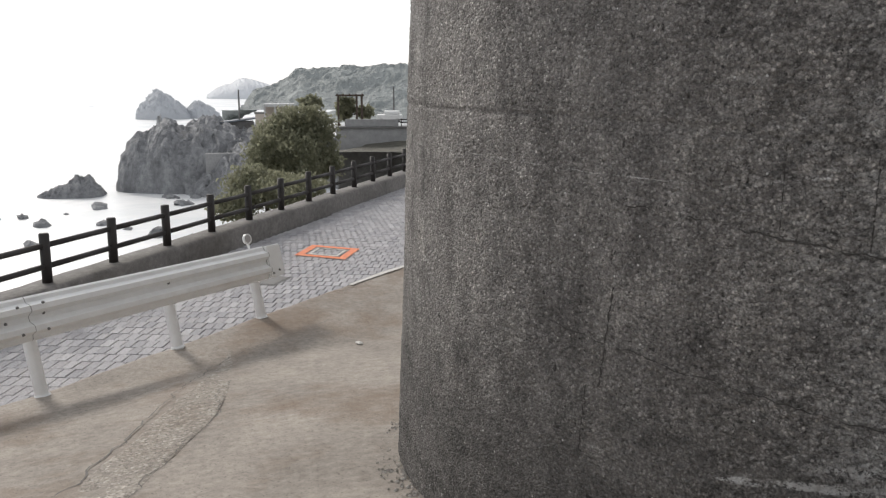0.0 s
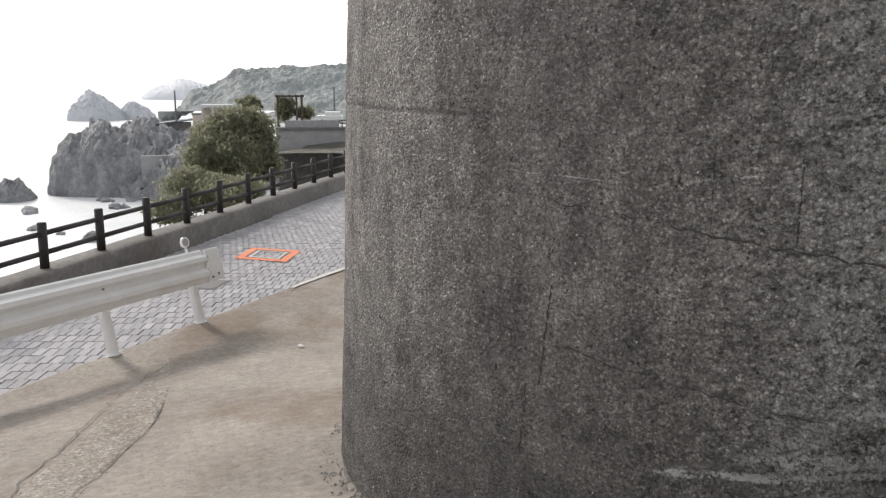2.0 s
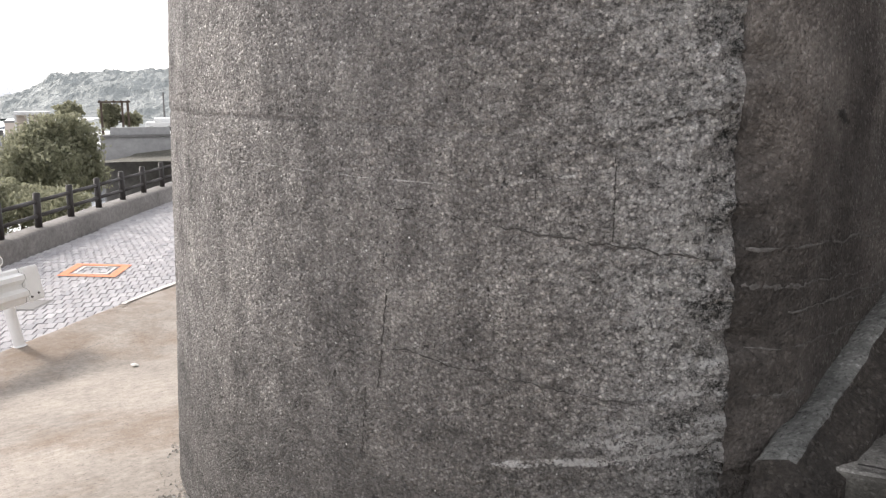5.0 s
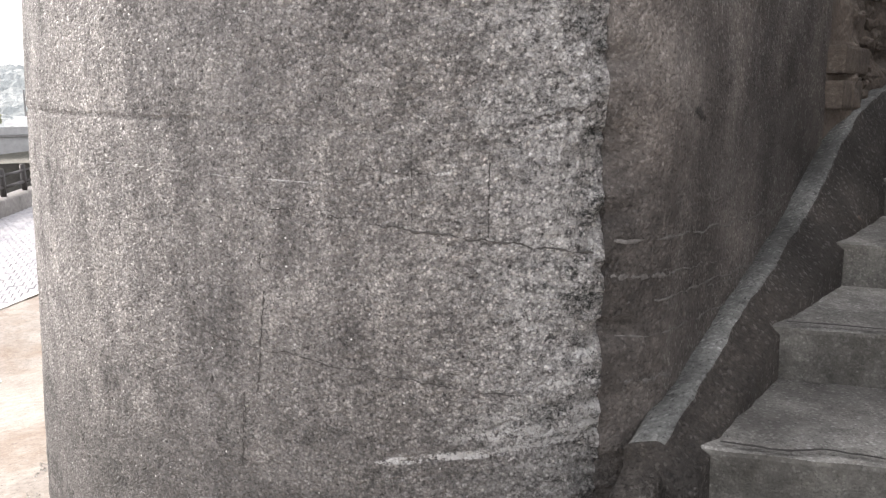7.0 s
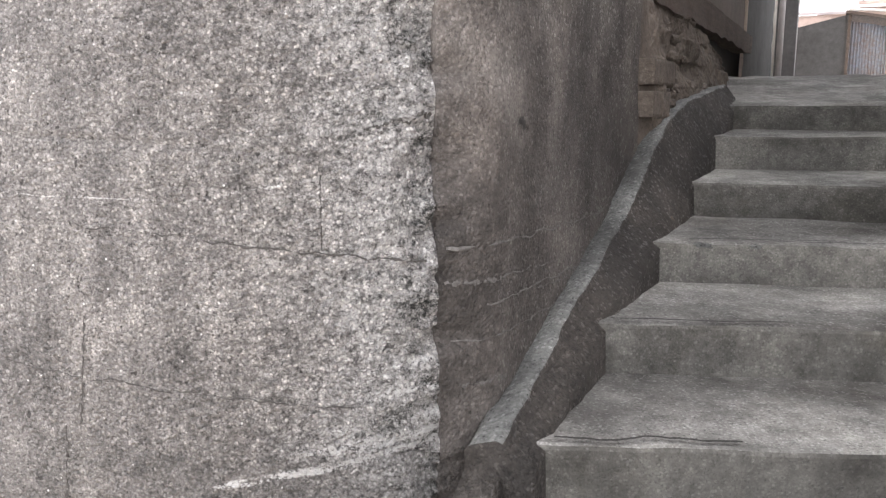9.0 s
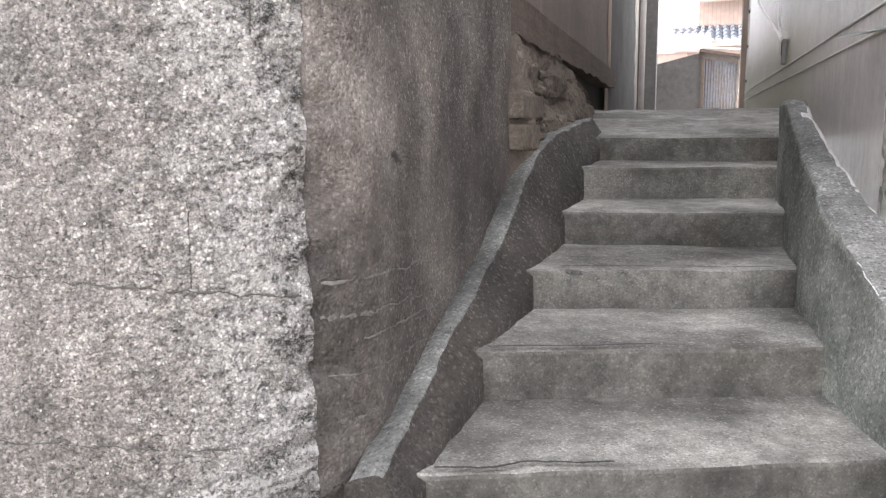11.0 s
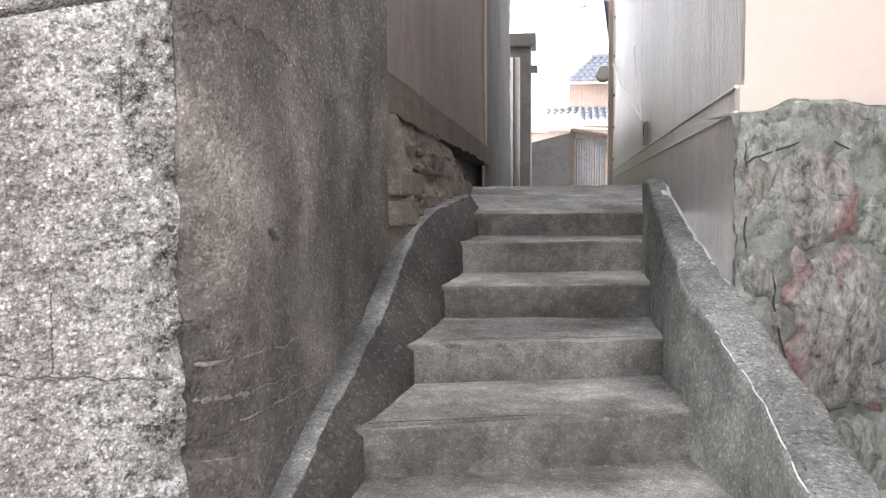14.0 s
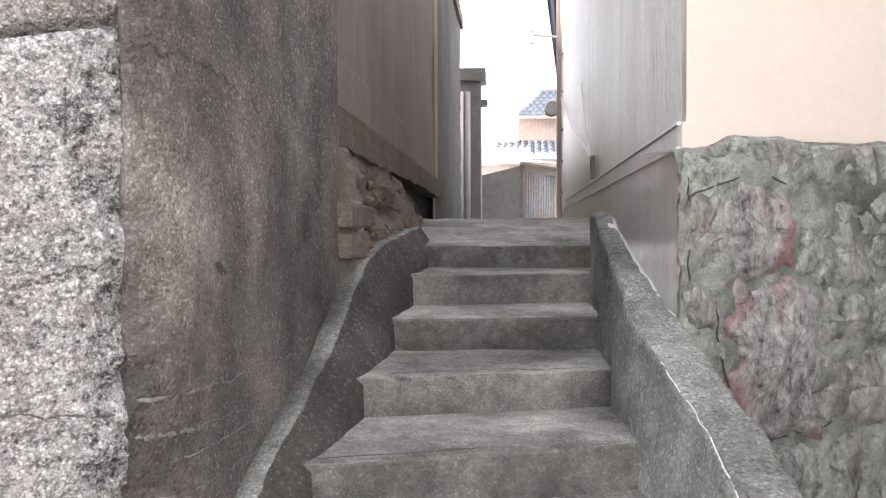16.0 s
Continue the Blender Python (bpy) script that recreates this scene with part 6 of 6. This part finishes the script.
part("worn_strip", sheet(120, 16, worn_strip), M_COARSE, apron, "band of the apron worn down to its pebbles", smooth=True)
for a, b, w, seed, bend in (((-3.9, 0.18), (-5.27, 0.89), 0.014, 1.0, 0.0), ((-5.27, 0.89), (-6.75, 1.8), 0.010, 4.0, 0.06), ((-3.7, 0.46), (-4.95, 1.24), 0.007, 2.0, 0.03),
                            ((-4.95, 1.24), (-5.95, 1.62), 0.008, 3.0, 0.07), ((-5.7, 0.5), (-6.1, 1.3), 0.006, 5.0, 0.02), ((-6.7, 1.77), (-7.3, 3.0), 0.006, 6.0, 0.05), ((-5.9, 1.6), (-6.9, 2.5), 0.005, 8.0, -0.05)):
    apron_crack(a, b, w, seed, bend)


def grit_patch(name, c, rx, ry, n, seed, label, size=(0.006, 0.02), ang=0.5):
    """Loose grit and chips lying on the concrete."""
    rnd_ = random.Random(seed)
    verts, faces = [], []
    for _ in range(n):
        r, th_ = math.sqrt(rnd_.random()), rnd_.uniform(0, 6.283)
        dx, dy = r * rx * math.cos(th_), r * ry * math.sin(th_)
        x, y = c[0] + dx * math.cos(ang) - dy * math.sin(ang), c[1] + dx * math.sin(ang) + dy * math.cos(ang)
        s = rnd_.uniform(*size)
        z = apron_z(x, y)
        k = len(verts)
        for q in range(4):
            th2 = q * 1.571 + rnd_.uniform(-0.4, 0.4)
            verts.append((x + s * math.cos(th2), y + s * math.sin(th2) * 0.8, z - 0.002))
        verts.append((x + rnd_.uniform(-1, 1) * s * 0.3, y, z + s * rnd_.uniform(0.4, 0.8)))
        faces += [(k, k + 1, k + 4), (k + 1, k + 2, k + 4), (k + 2, k + 3, k + 4), (k + 3, k, k + 4)]
    me = bpy.data.meshes.new(name)
    me.from_pydata(verts, [], faces)
    me.materials.append(M_GRIT)
    return tagged(new(name, me), label, "gravel", kind="stuff")


M_GRIT = per_piece("loose_grit", [(0.24, 0.22, 0.195), (0.40, 0.37, 0.33), (0.6, 0.57, 0.53), (0.33, 0.3, 0.27)], fine=30)
grit_patch("grit", (-8.45, 3.8), 0.35, 0.14, 260, 4, "small heap of grit on the apron", (0.003, 0.009), 2.1)
# fringe of washed grit along the foot of the rounded wall
rnd_f = random.Random(77)
fv, ff = [], []
for _ in range(900):
    a = A0 - rnd_f.uniform(0.6, 4.2) / R0
    base = wall_at(a, 0.0)
    nrm = Vector((math.cos(a), math.sin(a), 0))
    base = base + nrm * (0.015 + 0.11 * rnd_f.random() ** 2)
    s, z = rnd_f.uniform(0.003, 0.011), apron_z(base.x, base.y)
    k = len(fv)
    for q in range(4):
        th2 = q * 1.571 + rnd_f.uniform(-0.4, 0.4)
        fv.append((base.x + s * math.cos(th2), base.y + s * math.sin(th2), z - 0.002))
    fv.append((base.x, base.y, z + s * rnd_f.uniform(0.5, 0.9)))
    ff += [(k, k + 1, k + 4), (k + 1, k + 2, k + 4), (k + 2, k + 3, k + 4), (k + 3, k, k + 4)]
me = bpy.data.meshes.new("foot_grit")
me.from_pydata(fv, [], ff)
me.materials.append(M_GRIT)
tagged(new("foot_grit", me), "pale washed grit along the foot of the wall", "gravel", kind="stuff")
solo("litter", lump((-6.45, 2.88, apron_z(-6.45, 2.88) + 0.008), (0.05, 0.03, 0.012), 3.0, 0.2, 2), M_LINE, "small scrap of white paper on the apron", "litter")

# cracks, pour joint and lime runs on the rounded face
arc_crack(0.03, 0.885, 0.60, 0.955, 0.003, 1.0, 0.010)
arc_crack(0.60, 0.955, 1.15, 1.02, 0.0014, 1.5, 0.012)
arc_crack(0.98, 0.75, 1.01, 0.44, 0.0028, 2.0, 0.01)
arc_crack(1.055, 0.43, 1.07, 0.20, 0.0018, 2.4, 0.01)
arc_crack(0.25, 0.485, 1.28, 0.61, 0.0018, 3.0, 0.015)
arc_crack(0.32, 1.16, 0.32, 0.93, 0.0018, 4.0, 0.008)
arc_crack(0.53, 1.19, 0.53, 0.96, 0.0012, 4.6, 0.006)
arc_crack(0.14, 1.73, 0.142, 1.58, 0.003, 5.0, 0.004)
arc_crack(0.01, 1.29, 0.20, 1.25, 0.004, 5.6, 0.012)
arc_crack(0.01, 1.905, 0.30, 1.865, 0.006, 6.0, 0.01)

M_MARK = rough_surface("pale_board_mark", (0.04, 0.037, 0.034), (0.21, 0.20, 0.19), big=22, fine=80, grain=200, bump=0.5)


def side_line(y0, z0, y1, z1, width, seed, material, name, label, wiggle=0.012, n=50):
    pts = []
    for k in range(n + 1):
        f = k / n
        y, z = y0 + (y1 - y0) * f, z0 + (z1 - z0) * f + wiggle * noise.fractal(Vector((f * 7, seed, 2)), 0.8, 2, 5)
        p = side_face((y - CORNER.y - 0.005) / (SIDE_END - CORNER.y), (z + 0.4) / (WALL_TOP + 0.4))
        pts.append(p + Vector((0.004, 0, 0)))
    path = [(p, Vector((1, 0, 0)), (pts[min(k + 1, n)] - pts[max(k - 1, 0)]).normalized()) for k, p in enumerate(pts)]
    crack_strip(path, width, material, name, label, seed)


BOARD_MARKS = ((2.06, 0.918, 2.95, 0.873, 0.004, 1.0), (2.95, 0.873, 3.5, 0.857, 0.005, 1.6), (2.06, 0.815, 2.3, 0.795, 0.006, 2.0), (2.3, 0.80, 2.8, 0.76, 0.002, 2.5),
               (2.2, 0.734, 3.12, 0.69, 0.0035, 3.0), (2.08, 0.637, 2.93, 0.593, 0.003, 4.0), (2.1, 0.508, 2.3, 0.494, 0.005, 4.7), (2.6, 0.70, 3.1, 0.66, 0.0025, 5.0),
               (3.0, 1.765, 3.7, 1.815, 0.0025, 6.0))
for y0, z0, y1, z1, w, seed in BOARD_MARKS:
    side_line(y0, z0, y1, z1, w * 1.1, seed, M_MARK, "board_mark", "pale board mark on the side face")
side_line(2.1, 1.86, 2.45, 1.865, 0.003, 7.0, M_DARK, "crack", "thin crack near the top of the side face", 0.03)
side_line(2.45, 1.865, 2.9, 1.80, 0.0025, 8.0, M_DARK, "crack", "thin crack near the top of the side face", 0.03)
side_line(2.42, 1.27, 2.5, 1.235, 0.011, 9.0, M_DARK, "pock_mark", "dark pock mark in the side face", 0.02, 20)

# ---- pavers ----
bx, by = 0.098, 0.198
paver_bm = bmesh.new()
add_box(paver_bm, -by / 2 + 0.003, by / 2 - 0.003, -bx / 2 + 0.003, bx / 2 - 0.003, -0.02, 0.0)
for v in paver_bm.verts:
    if v.co.z > -0.01:
        v.co.x *= 0.97
        v.co.y *= 0.94
me = bpy.data.meshes.new("paver")
paver_bm.to_mesh(me)
paver_bm.free()
me.materials.append(M_PAVER)
E1, E2 = Vector((0.56, 0.83, 0)).normalized(), Vector((-0.83, 0.56, 0)).normalized()
ang = math.atan2(E2.y, E2.x)
spots = []
for r in range(-20, 100):
    for c in range(-70, 170):
        p = Vector((-7.0, 0.5, 0)) + E2 * (by * r) + E1 * (bx * (c + (0.5 if r % 2 else 0.0)))
        if (p - G0).dot(GN) < -0.03 and (p - F0).dot(FN) < -0.2 and -2.0 < p.y < 13:
            spots.append(((p - Vector((-8.2, 2.2, 0))).length, p))
spots.sort(key=lambda q: q[0])
rnd = random.Random(5)
verts, faces = [], []
base_v = [v.co.copy() for v in me.vertices]
base_f = [tuple(p.vertices) for p in me.polygons]
for k, (_, p) in enumerate(spots):
    z = ROAD_Z + rnd.uniform(-0.003, 0.003)
    m = Matrix.Translation((p.x, p.y, z)) @ Euler((rnd.uniform(-0.01, 0.01), rnd.uniform(-0.01, 0.01), ang + rnd.uniform(-0.02, 0.02))).to_matrix().to_4x4()
    if k < 300:
        ob = new("paver", me)
        ob.parent = road
        ob.matrix_parent_inverse = road.matrix_world.inverted()
        ob.matrix_basis = m
    else:
        o = len(verts)
        verts += [m @ v for v in base_v]
        faces += [tuple(i + o for i in f) for f in base_f]
me2 = bpy.data.meshes.new("pavers")
me2.from_pydata(verts, [], faces)
me2.materials.append(M_PAVER)
rest = new("pavers", me2)
rest.parent = road
rest.matrix_parent_inverse = road.matrix_world.inverted()
tagged(rest, kind="stuff")
